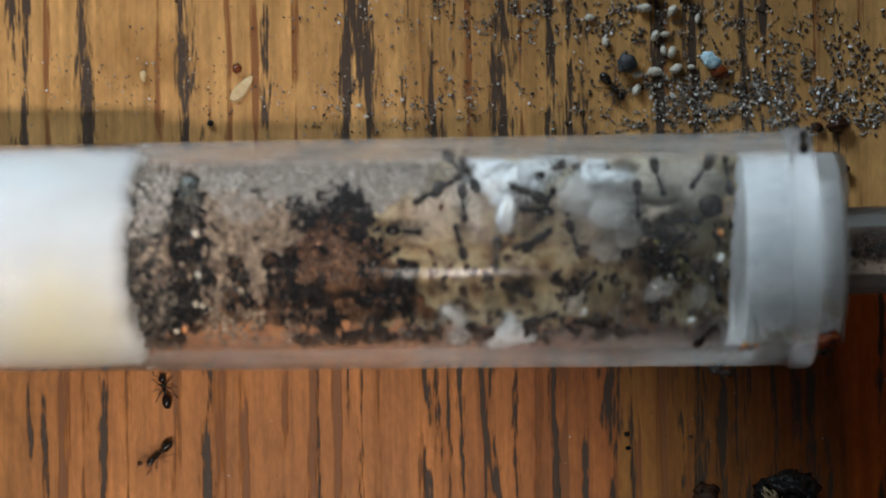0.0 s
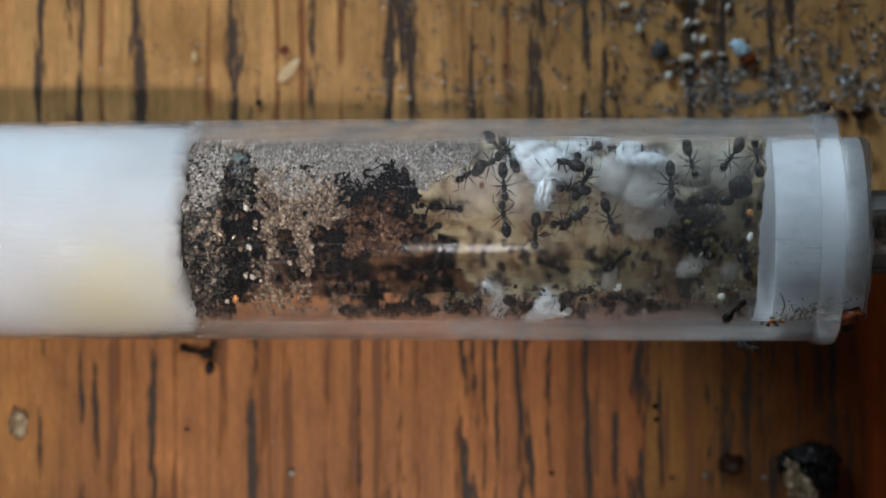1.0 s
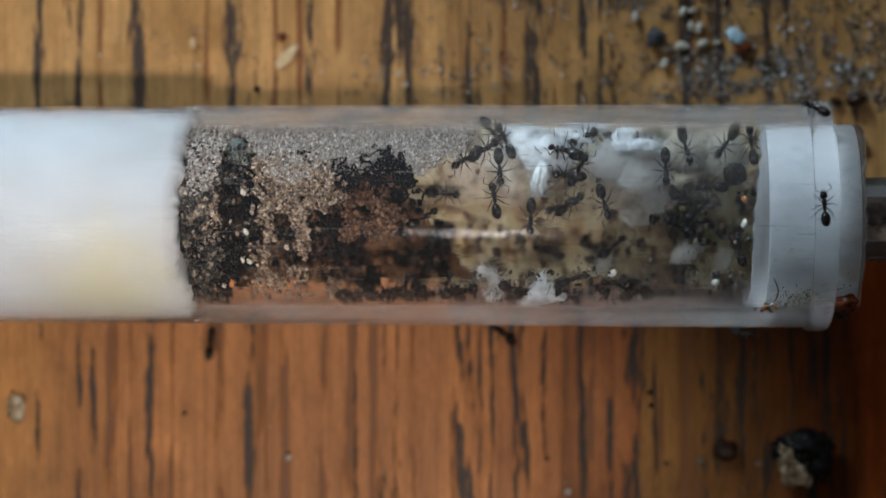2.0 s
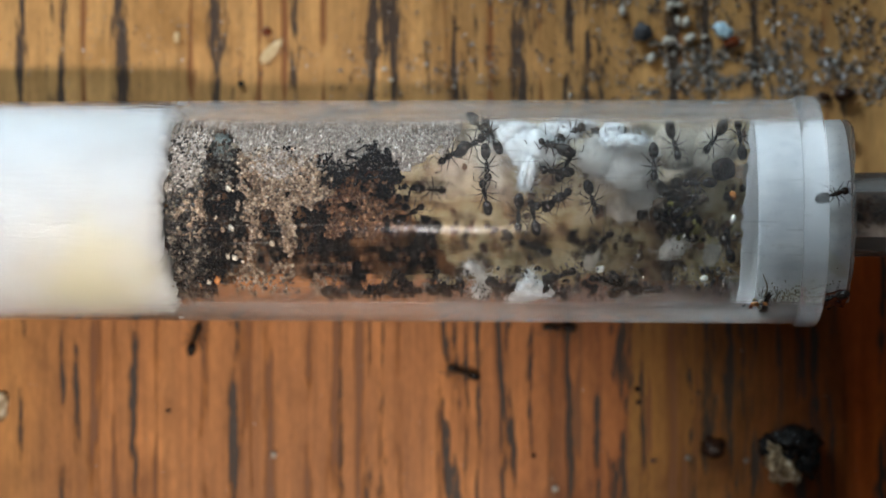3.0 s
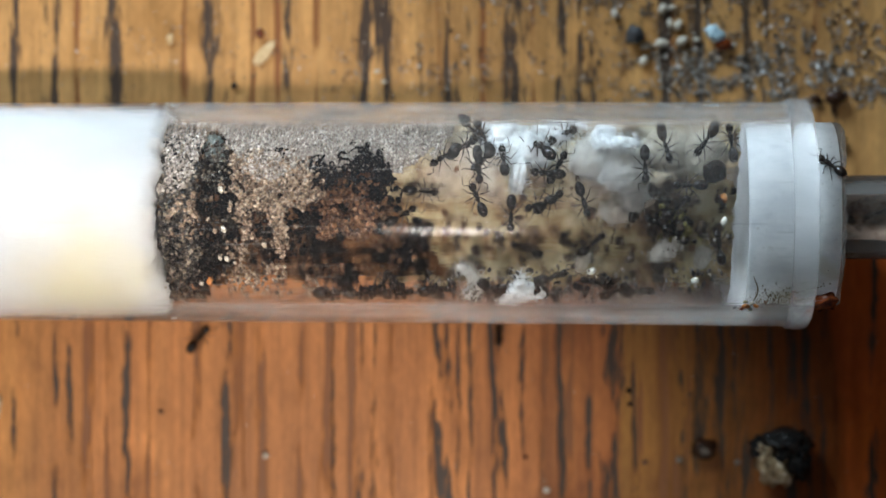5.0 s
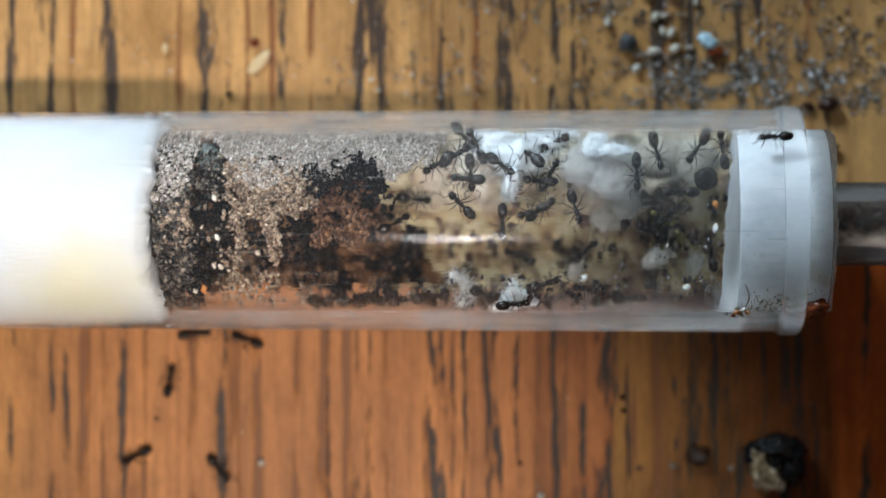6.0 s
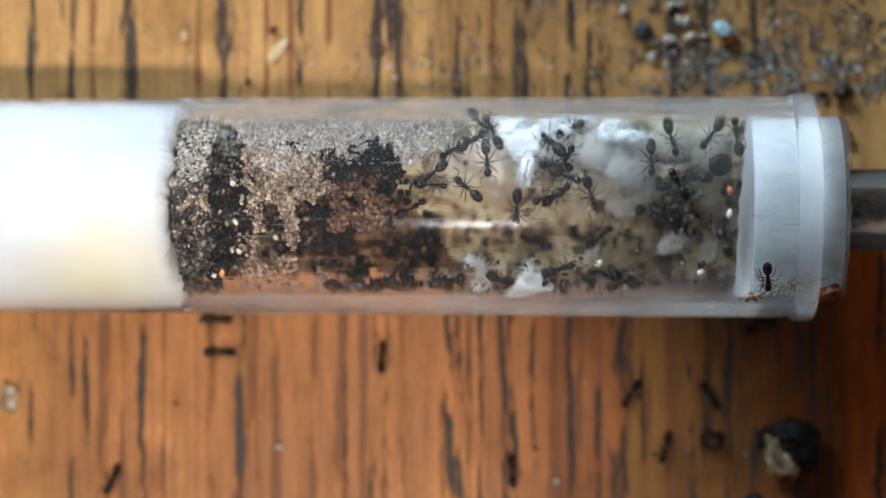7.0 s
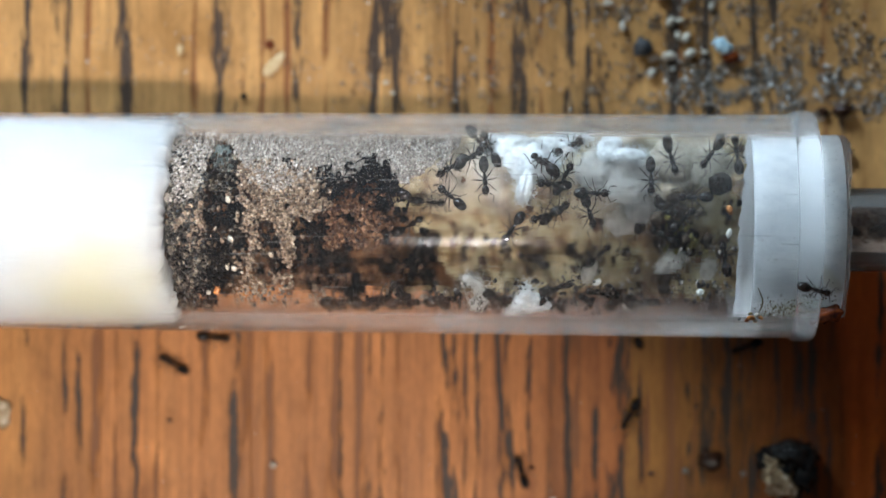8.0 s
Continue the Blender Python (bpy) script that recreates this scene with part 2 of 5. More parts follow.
BACK_STREAKS = [(x, 0.5) for x in (-26.7, -18.9, -15.4, -13.6, -11.7, -8.7, 0.4, 3.8, 7.6, 14.5, 18.1, 26.0, 29.0, 32.2)]
pores(WOOD, 1.0, FRONT_STREAKS, BACK_STREAKS, (0.24, 0.094, 0.032), (1500, 22, 300), (3800, 130, 900), 0.645)
pores(WOOD, 1.0, [(x, (0.75 if x < 0 else 1.15) * w) for x, w in FRONT_PORES], [(x, 1.6 * w) for x, w in BACK_PORES], (0.064, 0.042, 0.030), (2000, 130, 500), (5200, 520, 1500), 0.665)


def fogged(name, lo, hi, scale):
    """A thin scattering film, for mist and veils of light: part diffuse, part passing light through."""
    m = bpy.data.materials.new(name)
    m.use_nodes = True
    t = m.node_tree
    t.nodes.clear()
    out, mix, thin = t.nodes.new("ShaderNodeOutputMaterial"), t.nodes.new("ShaderNodeMixShader"), t.nodes.new("ShaderNodeMixShader")
    dif, tra, clr = t.nodes.new("ShaderNodeBsdfDiffuse"), t.nodes.new("ShaderNodeBsdfTranslucent"), t.nodes.new("ShaderNodeBsdfTransparent")
    dif.inputs[0].default_value = tra.inputs[0].default_value = (0.80, 0.75, 0.70, 1)
    n = t.nodes.new("ShaderNodeTexNoise")
    n.inputs["Scale"].default_value, n.inputs["Detail"].default_value = 1.0, 4.0
    co, mp = t.nodes.new("ShaderNodeTexCoord"), t.nodes.new("ShaderNodeMapping")
    mp.inputs["Scale"].default_value = scale
    t.links.new(co.outputs["Object"], mp.inputs[0])
    t.links.new(mp.outputs[0], n.inputs["Vector"])
    mr = t.nodes.new("ShaderNodeMapRange")
    mr.inputs[1].default_value, mr.inputs[2].default_value, mr.inputs[3].default_value, mr.inputs[4].default_value = 0.3, 0.7, lo, hi
    t.links.new(n.outputs["Fac"], mr.inputs[0])
    t.links.new(mr.outputs[0], mix.inputs[0])
    t.links.new(dif.outputs[0], thin.inputs[1])
    t.links.new(tra.outputs[0], thin.inputs[2])
    t.links.new(clr.outputs[0], mix.inputs[1])
    t.links.new(thin.outputs[0], mix.inputs[2])
    t.links.new(mix.outputs[0], out.inputs[0])
    return m


# the first film stands in for pale light scattered within the side walls
VEIL = fogged("light_veil_film", 0.07, 0.28, (180, 1600, 1600))
HAZE = fogged("thin_mist", 0.0, 0.05, (220, 320, 320))
PLASTIC = clear("clear_plastic", (0.96, 0.96, 0.97), 0.05, 1.45, 0.993)
LIP = clear("cloudy_plastic", (0.98, 0.98, 0.98), 0.06, 1.46, 0.95)
SLEEVE = clear("thin_sleeve", (0.95, 0.95, 0.95), 0.12, 1.06, 0.86)
RIM = clear("clear_rim", (0.95, 0.95, 0.95), 0.08, 1.3, 0.97)
HOSE = clear("clear_vinyl", (0.95, 0.91, 0.87), 0.03, 1.14, 0.99)
COTTON = mat("wet_cotton", [(0.345, 0.35, 0.34), (0.385, 0.40, 0.40)], scale=(0.15, 0.3, 0.3), rough=0.75, bump=0.3,
             bump_scale=(0.6, 3, 3), sheen=0.2, sub=0.3)


def stain(m, center, radius, color):
    """A yellow soak mark with an uneven edge."""
    t = m.node_tree
    b = t.nodes["Principled BSDF"]
    src = b.inputs["Base Color"].links[0].from_socket
    co = t.nodes.new("ShaderNodeTexCoord")
    dist = t.nodes.new("ShaderNodeVectorMath")
    dist.operation = "DISTANCE"
    dist.inputs[1].default_value = tuple(c * MM for c in center)
    t.links.new(co.outputs["Object"], dist.inputs[0])
    n = t.nodes.new("ShaderNodeTexNoise")
    n.inputs["Scale"].default_value = 350.0
    t.links.new(co.outputs["Object"], n.inputs["Vector"])
    add = t.nodes.new("ShaderNodeMath")
    add.operation = "MULTIPLY_ADD"
    add.inputs[1].default_value = 0.006
    t.links.new(n.outputs["Fac"], add.inputs[0])
    t.links.new(dist.outputs["Value"], add.inputs[2])
    mr = t.nodes.new("ShaderNodeMapRange")
    mr.interpolation_type = "SMOOTHSTEP"
    mr.inputs[1].default_value, mr.inputs[2].default_value = (radius + 3) * MM, 3 * MM
    t.links.new(add.outputs[0], mr.inputs[0])
    mx = t.nodes.new("ShaderNodeMix")
    mx.data_type = "RGBA"
    t.links.new(mr.outputs[0], mx.inputs[0])
    t.links.new(src, mx.inputs[6])
    mx.inputs[7].default_value = (*color, 1)
    t.links.new(mx.outputs[2], b.inputs["Base Color"])


stain(COTTON, (-24.5, -5.2, 13.0), 8.0, (0.385, 0.365, 0.26))
SAND = mat("grey_sand", [(0.085, 0.072, 0.062), (0.215, 0.182, 0.155), (0.285, 0.245, 0.208), (0.52, 0.47, 0.42)], scale=(0.4, 0.4, 0.4), island=0.75, rough=0.28, bump=0.15,
           pos=[0.10, 0.32, 0.66, 0.93])
SAND_BROWN = mat("brown_sand", [(0.020, 0.013, 0.009), (0.125, 0.080, 0.050), (0.225, 0.155, 0.103), (0.42, 0.34, 0.25)], island=0.8, rough=0.4, bump=0.15,
                 pos=[0.1, 0.3, 0.7, 0.96])
SAND_DARK = mat("dark_sand", [(0.007, 0.006, 0.006), (0.028, 0.023, 0.020), (0.075, 0.058, 0.042), (0.22, 0.18, 0.13)], island=0.85, rough=0.35, bump=0.15,
                pos=[0.1, 0.45, 0.75, 0.97])
SOIL = mat("soil", [(0.005, 0.004, 0.004), (0.011, 0.007, 0.006), (0.050, 0.026, 0.013), (0.150, 0.072, 0.032), (0.22, 0.14, 0.08)], scale=(0.34, 0.40, 0.30), detail=5,
           rough=0.7, ior=1.15, bump=0.6, bump_scale=(3, 3, 3), pos=[0.38, 0.46, 0.515, 0.575, 0.68])
BLACK_CRUMB = mat("black_crumb", [(0.003, 0.003, 0.004), (0.008, 0.007, 0.008), (0.022, 0.016, 0.013)], island=0.8, rough=0.65, ior=1.15, bump=0.4, bump_scale=(8, 8, 8))
WASTE = mat("waste_crumb", [(0.014, 0.011, 0.009), (0.05, 0.036, 0.026), (0.12, 0.085, 0.058)], island=0.7, rough=0.8, ior=1.15, bump=0.4, bump_scale=(8, 8, 8))
BROWN_CRUMB = mat("brown_crumb", [(0.018, 0.009, 0.006), (0.10, 0.046, 0.021), (0.20, 0.098, 0.045)], island=0.8, rough=0.6, bump=0.3)
STAINED = mat("stained_cotton", [(0.08, 0.045, 0.020), (0.29, 0.19, 0.09), (0.44, 0.365, 0.205), (0.54, 0.475, 0.33)], scale=(0.34, 0.38, 0.4), detail=6, rough=0.8,
              bump=0.4, bump_scale=(2, 2, 2), pos=[0.36, 0.44, 0.54, 0.67], spots=(0.45, 0.56, 0.70, (0.07, 0.032, 0.016)))
stain(STAINED, (2.0, 3.4, 10.5), 6.0, (0.56, 0.50, 0.42))
stain(STAINED, (12.5, 3.6, 10.5), 7.0, (0.56, 0.51, 0.44))
stain(STAINED, (17.0, -0.2, 7.0), 3.4, (0.13, 0.085, 0.058))
stain(STAINED, (17.5, 4.8, 11.0), 6.0, (0.36, 0.32, 0.26))
stain(STAINED, (13.0, -4.6, 6.0), 3.2, (0.14, 0.092, 0.06))
FLUFF = mat("white_fluff", [(0.56, 0.57, 0.56), (0.68, 0.70, 0.69), (0.76, 0.78, 0.77)], scale=(0.6, 0.6, 0.6), rough=0.9, ior=1.12, bump=0.1, bump_scale=(3, 3, 3), sub=0.25)
PALE = mat("pale_fluff", [(0.52, 0.46, 0.35), (0.66, 0.61, 0.52), (0.76, 0.73, 0.67)], scale=(0.4, 0.4, 0.4), rough=0.9, ior=1.12, bump=0.1, bump_scale=(3, 3, 3), sub=0.25)
for m in (FLUFF, PALE):
    m.node_tree.nodes["Principled BSDF"].inputs["Subsurface Scale"].default_value = 1.8
GREYFLUFF = mat("grey_fluff", [(0.42, 0.40, 0.36), (0.52, 0.50, 0.46), (0.60, 0.58, 0.54)], scale=(0.5, 0.5, 0.5), rough=0.9, ior=1.12, bump=0.1, bump_scale=(3, 3, 3), sub=0.2)
DUNFLUFF = mat("dun_fluff", [(0.24, 0.205, 0.155), (0.34, 0.30, 0.24), (0.42, 0.375, 0.31)], scale=(0.35, 0.35, 0.35), rough=0.9, ior=1.12, bump=0.1, bump_scale=(3, 3, 3), sub=0.2)
QUARTZ = mat("quartz", [(0.36, 0.32, 0.25), (0.50, 0.46, 0.39)], scale=(2, 2, 2), rough=0.2, bump=0.1)
AMBER_GRAIN = mat("orange_grain", [(0.30, 0.10, 0.025), (0.52, 0.23, 0.07)], scale=(2, 2, 2), rough=0.25, bump=0.2)
MILKY = mat("milky_plastic", [(0.14, 0.16, 0.15), (0.24, 0.28, 0.26)], scale=(0.8, 0.8, 0.8), rough=0.35, bump=0.1)
PUPA = mat("pupa_skin", [(0.45, 0.42, 0.35), (0.60, 0.59, 0.55)], scale=(1, 1, 1), rough=0.3, sub=0.3)
CHITIN = mat("black_chitin", [(0.008, 0.006, 0.005), (0.022, 0.015, 0.012)], scale=(4, 4, 4), rough=0.22, rough_var=0.06, bump=0.08, bump_scale=(30, 30, 30))
LIMB = mat("brown_limb", [(0.014, 0.009, 0.006), (0.04, 0.02, 0.011)], scale=(4, 4, 4), rough=0.35)
PAPER = mat("white_plug", [(0.52, 0.54, 0.56), (0.70, 0.71, 0.71), (0.80, 0.80, 0.79)], scale=(0.45, 0.7, 0.7), pos=[0.34, 0.5, 0.66], rough=0.45, ior=1.2, transmit=0.28, bump=0.08, bump_scale=(2, 2, 2),
            spots=(4.5, 0.63, 0.72, (0.30, 0.28, 0.25)))
stain(PAPER, (25.2, -5.7, 11.9), 3.0, (0.28, 0.24, 0.10))
stain(PAPER, (28.4, -4.2, 13.4), 1.2, (0.40, 0.37, 0.27))


def translucent(m, share):
    """Lets part of the light through, as milky plastic does."""
    t = m.node_tree
    b = t.nodes["Principled BSDF"]
    tr, mx = t.nodes.new("ShaderNodeBsdfTranslucent"), t.nodes.new("ShaderNodeMixShader")
    tr.inputs[0].default_value = (0.90, 0.89, 0.87, 1)
    mx.inputs[0].default_value = share
    t.links.new(b.outputs[0], mx.inputs[1])
    t.links.new(tr.outputs[0], mx.inputs[2])
    t.links.new(mx.outputs[0], t.nodes["Material Output"].inputs[0])


translucent(PAPER, 0.38)
for m, share in ((FLUFF, 0.12), (PALE, 0.4), (GREYFLUFF, 0.45), (SLEEVE, 0.45), (RIM, 0.2), (HOSE, 0.04)):
    translucent(m, share)
translucent(LIP, 0.08)
MOULD = mat("mould", [(0.10, 0.085, 0.02), (0.26, 0.21, 0.06)], island=0.6, rough=0.8)
GRIME = mat("grime", [(0.06, 0.045, 0.015), (0.20, 0.15, 0.055)], island=0.6, rough=0.5)
HUSK_DARK = mat("dark_husk", [(0.012, 0.006, 0.004), (0.06, 0.022, 0.010)], scale=(2, 2, 2), rough=0.2, bump=0.3)
AMBER = mat("amber_husk", [(0.05, 0.011, 0.004), (0.24, 0.05, 0.012)], scale=(2, 2, 2), rough=0.2)
GRIT = mat("grit", [(0.030, 0.024, 0.019), (0.15, 0.122, 0.098), (0.36, 0.31, 0.26), (0.85, 0.82, 0.78)], island=0.85, rough=0.15, pos=[0.12, 0.40, 0.78, 0.95])
SEED = mat("seed_shell", [(0.40, 0.35, 0.27), (0.74, 0.69, 0.60)], scale=(2, 2, 2), rough=0.45, bump=0.3, bump_scale=(8, 8, 8))
BLUE = mat("blue_granule", [(0.16, 0.30, 0.40), (0.50, 0.68, 0.76), (0.75, 0.82, 0.82)], scale=(2.5, 2.5, 2.5), rough=0.5, bump=0.5, bump_scale=(6, 6, 6))
DARK_BALL = mat("dark_granule", [(0.02, 0.022, 0.026), (0.07, 0.07, 0.075)], scale=(3, 3, 3), rough=0.5, bump=0.5, bump_scale=(6, 6, 6))
SHAVING = mat("pale_wood", [(0.50, 0.34, 0.16), (0.68, 0.52, 0.30)], scale=(2, 0.5, 2), rough=0.5)
RESIN = mat("black_resin", [(0.005, 0.005, 0.006), (0.02, 0.018, 0.016)], scale=(1, 1, 1), rough=0.2, rough_var=0.1, bump=0.6, bump_scale=(1.5, 1.5, 1.5))
HUSK = mat("cream_husk", [(0.04, 0.020, 0.010), (0.42, 0.29, 0.15), (0.82, 0.72, 0.54)], scale=(2.6, 1.4, 2.0), rough=0.5, bump=0.6, bump_scale=(3, 3, 3))
PAINT = mat("wall_paint", [(0.27, 0.26, 0.25), (0.33, 0.32, 0.31)], scale=(0.002, 0.002, 0.002), rough=0.8)
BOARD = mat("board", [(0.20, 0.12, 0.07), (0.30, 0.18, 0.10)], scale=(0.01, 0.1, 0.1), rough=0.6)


# ---- builders ----
def mesh_of(name, bm, material, scale=MM, smooth=True):
    bmesh.ops.recalc_face_normals(bm, faces=bm.faces)
    me = bpy.data.meshes.new(name)
    bm.to_mesh(me)
    bm.free()
    me.transform(Matrix.Scale(scale, 4))
    me.materials.append(material)
    if smooth:
        me.polygons.foreach_set("use_smooth", [True] * len(me.polygons))
    return me


def thing(name, bm, material, label, category, group="", kind="", m=None, smooth=True):
    ob = new(name, mesh_of(name, bm, material, smooth=smooth))
    if m is not None:
        ob.matrix_basis = m
    return tagged(ob, label, category, group, kind)


def part(name, bm, material, parent, label="", m=None, smooth=True):
    ob = new(name, mesh_of(name, bm, material, smooth=smooth))
    ob.parent = parent
    if m is not None:
        ob.matrix_basis = m
    return tagged(ob, label)


def empty(name, label, category, group="", m=None):
    ob = new(name)
    ob.empty_display_size = 0.001
    if m is not None:
        ob.matrix_basis = m
    return tagged(ob, label, category, group)


def at_mm(x, y, z, rz=0.0, rx=0.0, ry=0.0):
    return pose(x * MM, y * MM, z * MM, rx, ry, rz)


def boxed(x0, y0, z0, x1, y1, z1, bevel=0.0):
    bm = bmesh.new()
    bmesh.ops.create_cube(bm, size=1, matrix=Matrix.Translation(((x0 + x1) / 2, (y0 + y1) / 2, (z0 + z1) / 2)) @ Matrix.Diagonal((x1 - x0, y1 - y0, z1 - z0, 1)))
    if bevel:
        bmesh.ops.bevel(bm, geom=bm.edges[:], offset=bevel, segments=2, affect="EDGES")
    return bm


def lathe(profile, axis, segs=96, wobble=0.0, seed=0.0, edge=()):
    """A closed ring profile [(x, r), ...] turned about the tube's axis; axis(x) gives the axis' y and z.
    edge: profile points whose x is uneven round the ring."""
    bm = bmesh.new()
    rings = []
    for k in range(segs):
        a = 2 * math.pi * k / segs
        ring = []
        for i, (x, r) in enumerate(profile):
            ca, sa = math.cos(a), math.sin(a)
            if wobble:
                r = r + wobble * noise.noise((x * 0.5 + seed, ca * 1.5, sa * 1.5))
            if i in edge:
                x = x + 0.45 * noise.noise((ca * 2.2 + seed, sa * 2.2, i * 0.1)) + 0.16 * noise.noise((ca * 9 + seed, sa * 9, 1.0))
            ay, az = axis(x)
            ring.append(bm.verts.new((x, ay + r * ca, az + r * sa)))
        rings.append(ring)
    n = len(profile)
    for k in range(segs):
        a, b = rings[k], rings[(k + 1) % segs]
        for i in range(n):
            bm.faces.new((a[i], a[(i + 1) % n], b[(i + 1) % n], b[i]))
    return bm


def blob(bm, c, r, sub=2, rough=0.2, freq=1.0, seed=0.0, turn=None):
    """Adds an uneven pebble of radii r at c."""
    made = bmesh.ops.create_icosphere(bm, subdivisions=sub, radius=1.0)["verts"]
    rot = turn.to_matrix() if turn is not None else Matrix.Identity(3)
    c = Vector(c)
    for v in made:
        d = v.co.copy()
        k = 1 + rough * (noise.noise(d * freq + Vector((seed, seed * 0.7, 3.1))) + 0.5 * noise.noise(d * freq * 2.7 + Vector((7.0, seed, 0))))
        v.co = c + rot @ Vector((d.x * r[0] * k, d.y * r[1] * k, d.z * r[2] * k))
    return bm


ICO = bmesh.new()
bmesh.ops.create_icosphere(ICO, subdivisions=1, radius=1.0)
ICO_V = np.array([v.co[:] for v in ICO.verts])
ICO_F = np.array([[v.index for v in f.verts] for f in ICO.faces])
ICO.free()


def grains(name, places, sizes, material, seed, flat=0.75, sharp=0.35):
    """Many small angular grains as one mesh; places in millimetres."""
    rng = np.random.default_rng(seed)
    n = len(places)
    verts = np.empty((n, 12, 3))
    for i in range(n):
        v = ICO_V * (1 + sharp * (rng.random((12, 1)) - 0.5) * 2)
        v = v * (0.75 + 0.5 * rng.random(3)) * np.array([1, 1, flat])
        q, _ = np.linalg.qr(rng.normal(size=(3, 3)))
        verts[i] = (v @ q.T) * sizes[i] + places[i]
    faces = (ICO_F[None] + 12 * np.arange(n)[:, None, None]).reshape(-1, 3)
    me = bpy.data.meshes.new(name)
    me.from_pydata((verts.reshape(-1, 3) * MM).tolist(), [], faces.tolist())
    me.materials.append(material)
    return new(name, me)


def inside(poly, x, y):
    hit = False
    j = len(poly) - 1
    for i in range(len(poly)):
        (xi, yi), (xj, yj) = poly[i], poly[j]
        if (yi > y) != (yj > y) and x < (xj - xi) * (y - yi) / (yj - yi) + xi:
            hit = not hit
        j = i
    return hit


def limb(bm, pts, radii, segs=6):
    """A tapered jointed tube through pts."""
    rings = []
    for i, p in enumerate(pts):
        p = Vector(p)
        a = Vector(pts[max(0, i - 1)])
        b = Vector(pts[min(len(pts) - 1, i + 1)])
        q = (b - a).to_track_quat("Z", "Y")
        rings.append([bm.verts.new(p + q @ Vector((radii[i] * math.cos(2 * math.pi * k / segs), radii[i] * math.sin(2 * math.pi * k / segs), 0))) for k in range(segs)])
    for a, b in zip(rings, rings[1:]):
        for k in range(segs):
            bm.faces.new((a[k], a[(k + 1) % segs], b[(k + 1) % segs], b[k]))
    bm.faces.new(rings[0][::-1])
    bm.faces.new(rings[-1])
    return bm


# ---- room and table ----
tagged(thing("room_floor", boxed(-2000, -2000, -790, 2000, 2000, -750), PAINT, "plain grey floor under the table", "floor", kind="structure"))
tagged(thing("ceiling", boxed(-2000, -2000, 1700, 2000, 2000, 1740), PAINT, "plain pale ceiling", "ceiling", kind="structure"))
for wall, dims in (("wall_south", (-2000, -2040, -750, 2000, -2000, 1700)), ("wall_east", (2000, -2000, -750, 2040, 2000, 1700)), ("wall_west", (-2040, -2000, -750, -2000, 2000, 1700))):
    thing(wall, boxed(*dims), PAINT, "plain painted wall", "wall", kind="structure")
wall_n = empty("wall_north", "painted wall with a window opening", "wall")
wall_n["kind"] = "structure"
for dims in ((-2000, 1600, -750, -1250, 1640, 1700), (-250, 1600, -750, 2000, 1640, 1700), (-1250, 1600, -750, -250, 1640, 550), (-1250, 1600, 1350, -250, 1640, 1700)):
    part("wall_panel", boxed(*dims), PAINT, wall_n)
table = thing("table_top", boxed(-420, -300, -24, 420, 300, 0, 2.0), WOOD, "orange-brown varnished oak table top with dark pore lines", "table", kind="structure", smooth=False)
# unseen board, added only to cut off the lamp's light on the right
thing("shade_board", boxed(0, 0, 0, 300, 260, 12, 1.0), BOARD, "plain brown unseen board added above the table to shade the lamp", "shelf", kind="structure",
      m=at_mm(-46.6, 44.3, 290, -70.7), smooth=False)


# ---- test tube ----
AY = 0.14


def axis(x):
    return AY - 0.0028 * (x + 12), 7.95 + 0.36 * (x + 45) / 72


def rad(x):
    return 7.90 + 0.26 * (x + 45) / 72


BORE = 6.78
tube = empty("test_tube", "clear plastic test tube lying on the table", "tube")
tube_wall = part("wall", lathe([(-60, rad(-60)), (-30, rad(-30)), (0, rad(0)), (24, rad(24)), (27.2, rad(27.2)), (27.24, rad(27.2)), (27.3, rad(27.3) - 0.06), (27.3, BORE + .08), (27.24, BORE + .02), (27.2, BORE + .02), (24, BORE), (0, BORE), (-17.8, BORE), (-19.2, 7.68), (-30, 7.68), (-60, 7.6)],
                               axis, 128, wobble=0.03), PLASTIC, tube, "clear scuffed wall")
lip = part("lip", lathe([(25.5, 8.168), (25.52, 8.176), (25.6, 8.28), (25.78, 8.38), (26.1, 8.43), (26.7, 8.43), (27.0, 8.38), (27.16, 8.28), (27.24, 8.18), (27.26, 8.168), (27.22, 8.168), (25.56, 8.168)], axis, 128), LIP, tube, "raised rim at the mouth")
for o in (tube_wall, lip):
    o.visible_shadow = False

# fine scratches lengthwise on the wall
srng = random.Random(9)
sv, sf = [], []
for _ in range(170):
    x, ang, l = srng.uniform(-18, 26), radians(srng.choice((1, -1)) * srng.uniform(5, 88)), srng.uniform(0.5, 4.0)
    w = srng.uniform(0.015, 0.05)
    n0 = len(sv)
    for xx in (x, x + l):
        ay, az = axis(xx)
        r = rad(xx) + 0.04
        for d in (-w / r, w / r):
            sv.append((xx * MM, (ay + r * math.sin(ang + d)) * MM, (az + r * math.cos(ang + d)) * MM))
    sf.append((n0, n0 + 1, n0 + 3, n0 + 2))
sme = bpy.data.meshes.new("scuffing")
sme.from_pydata(sv, [], sf)
sme.materials.append(VEIL)
scr = tagged(new("scuffing", sme), "fine lengthwise scuffing", kind="stuff")
scr.parent = tube
scr.visible_shadow = False

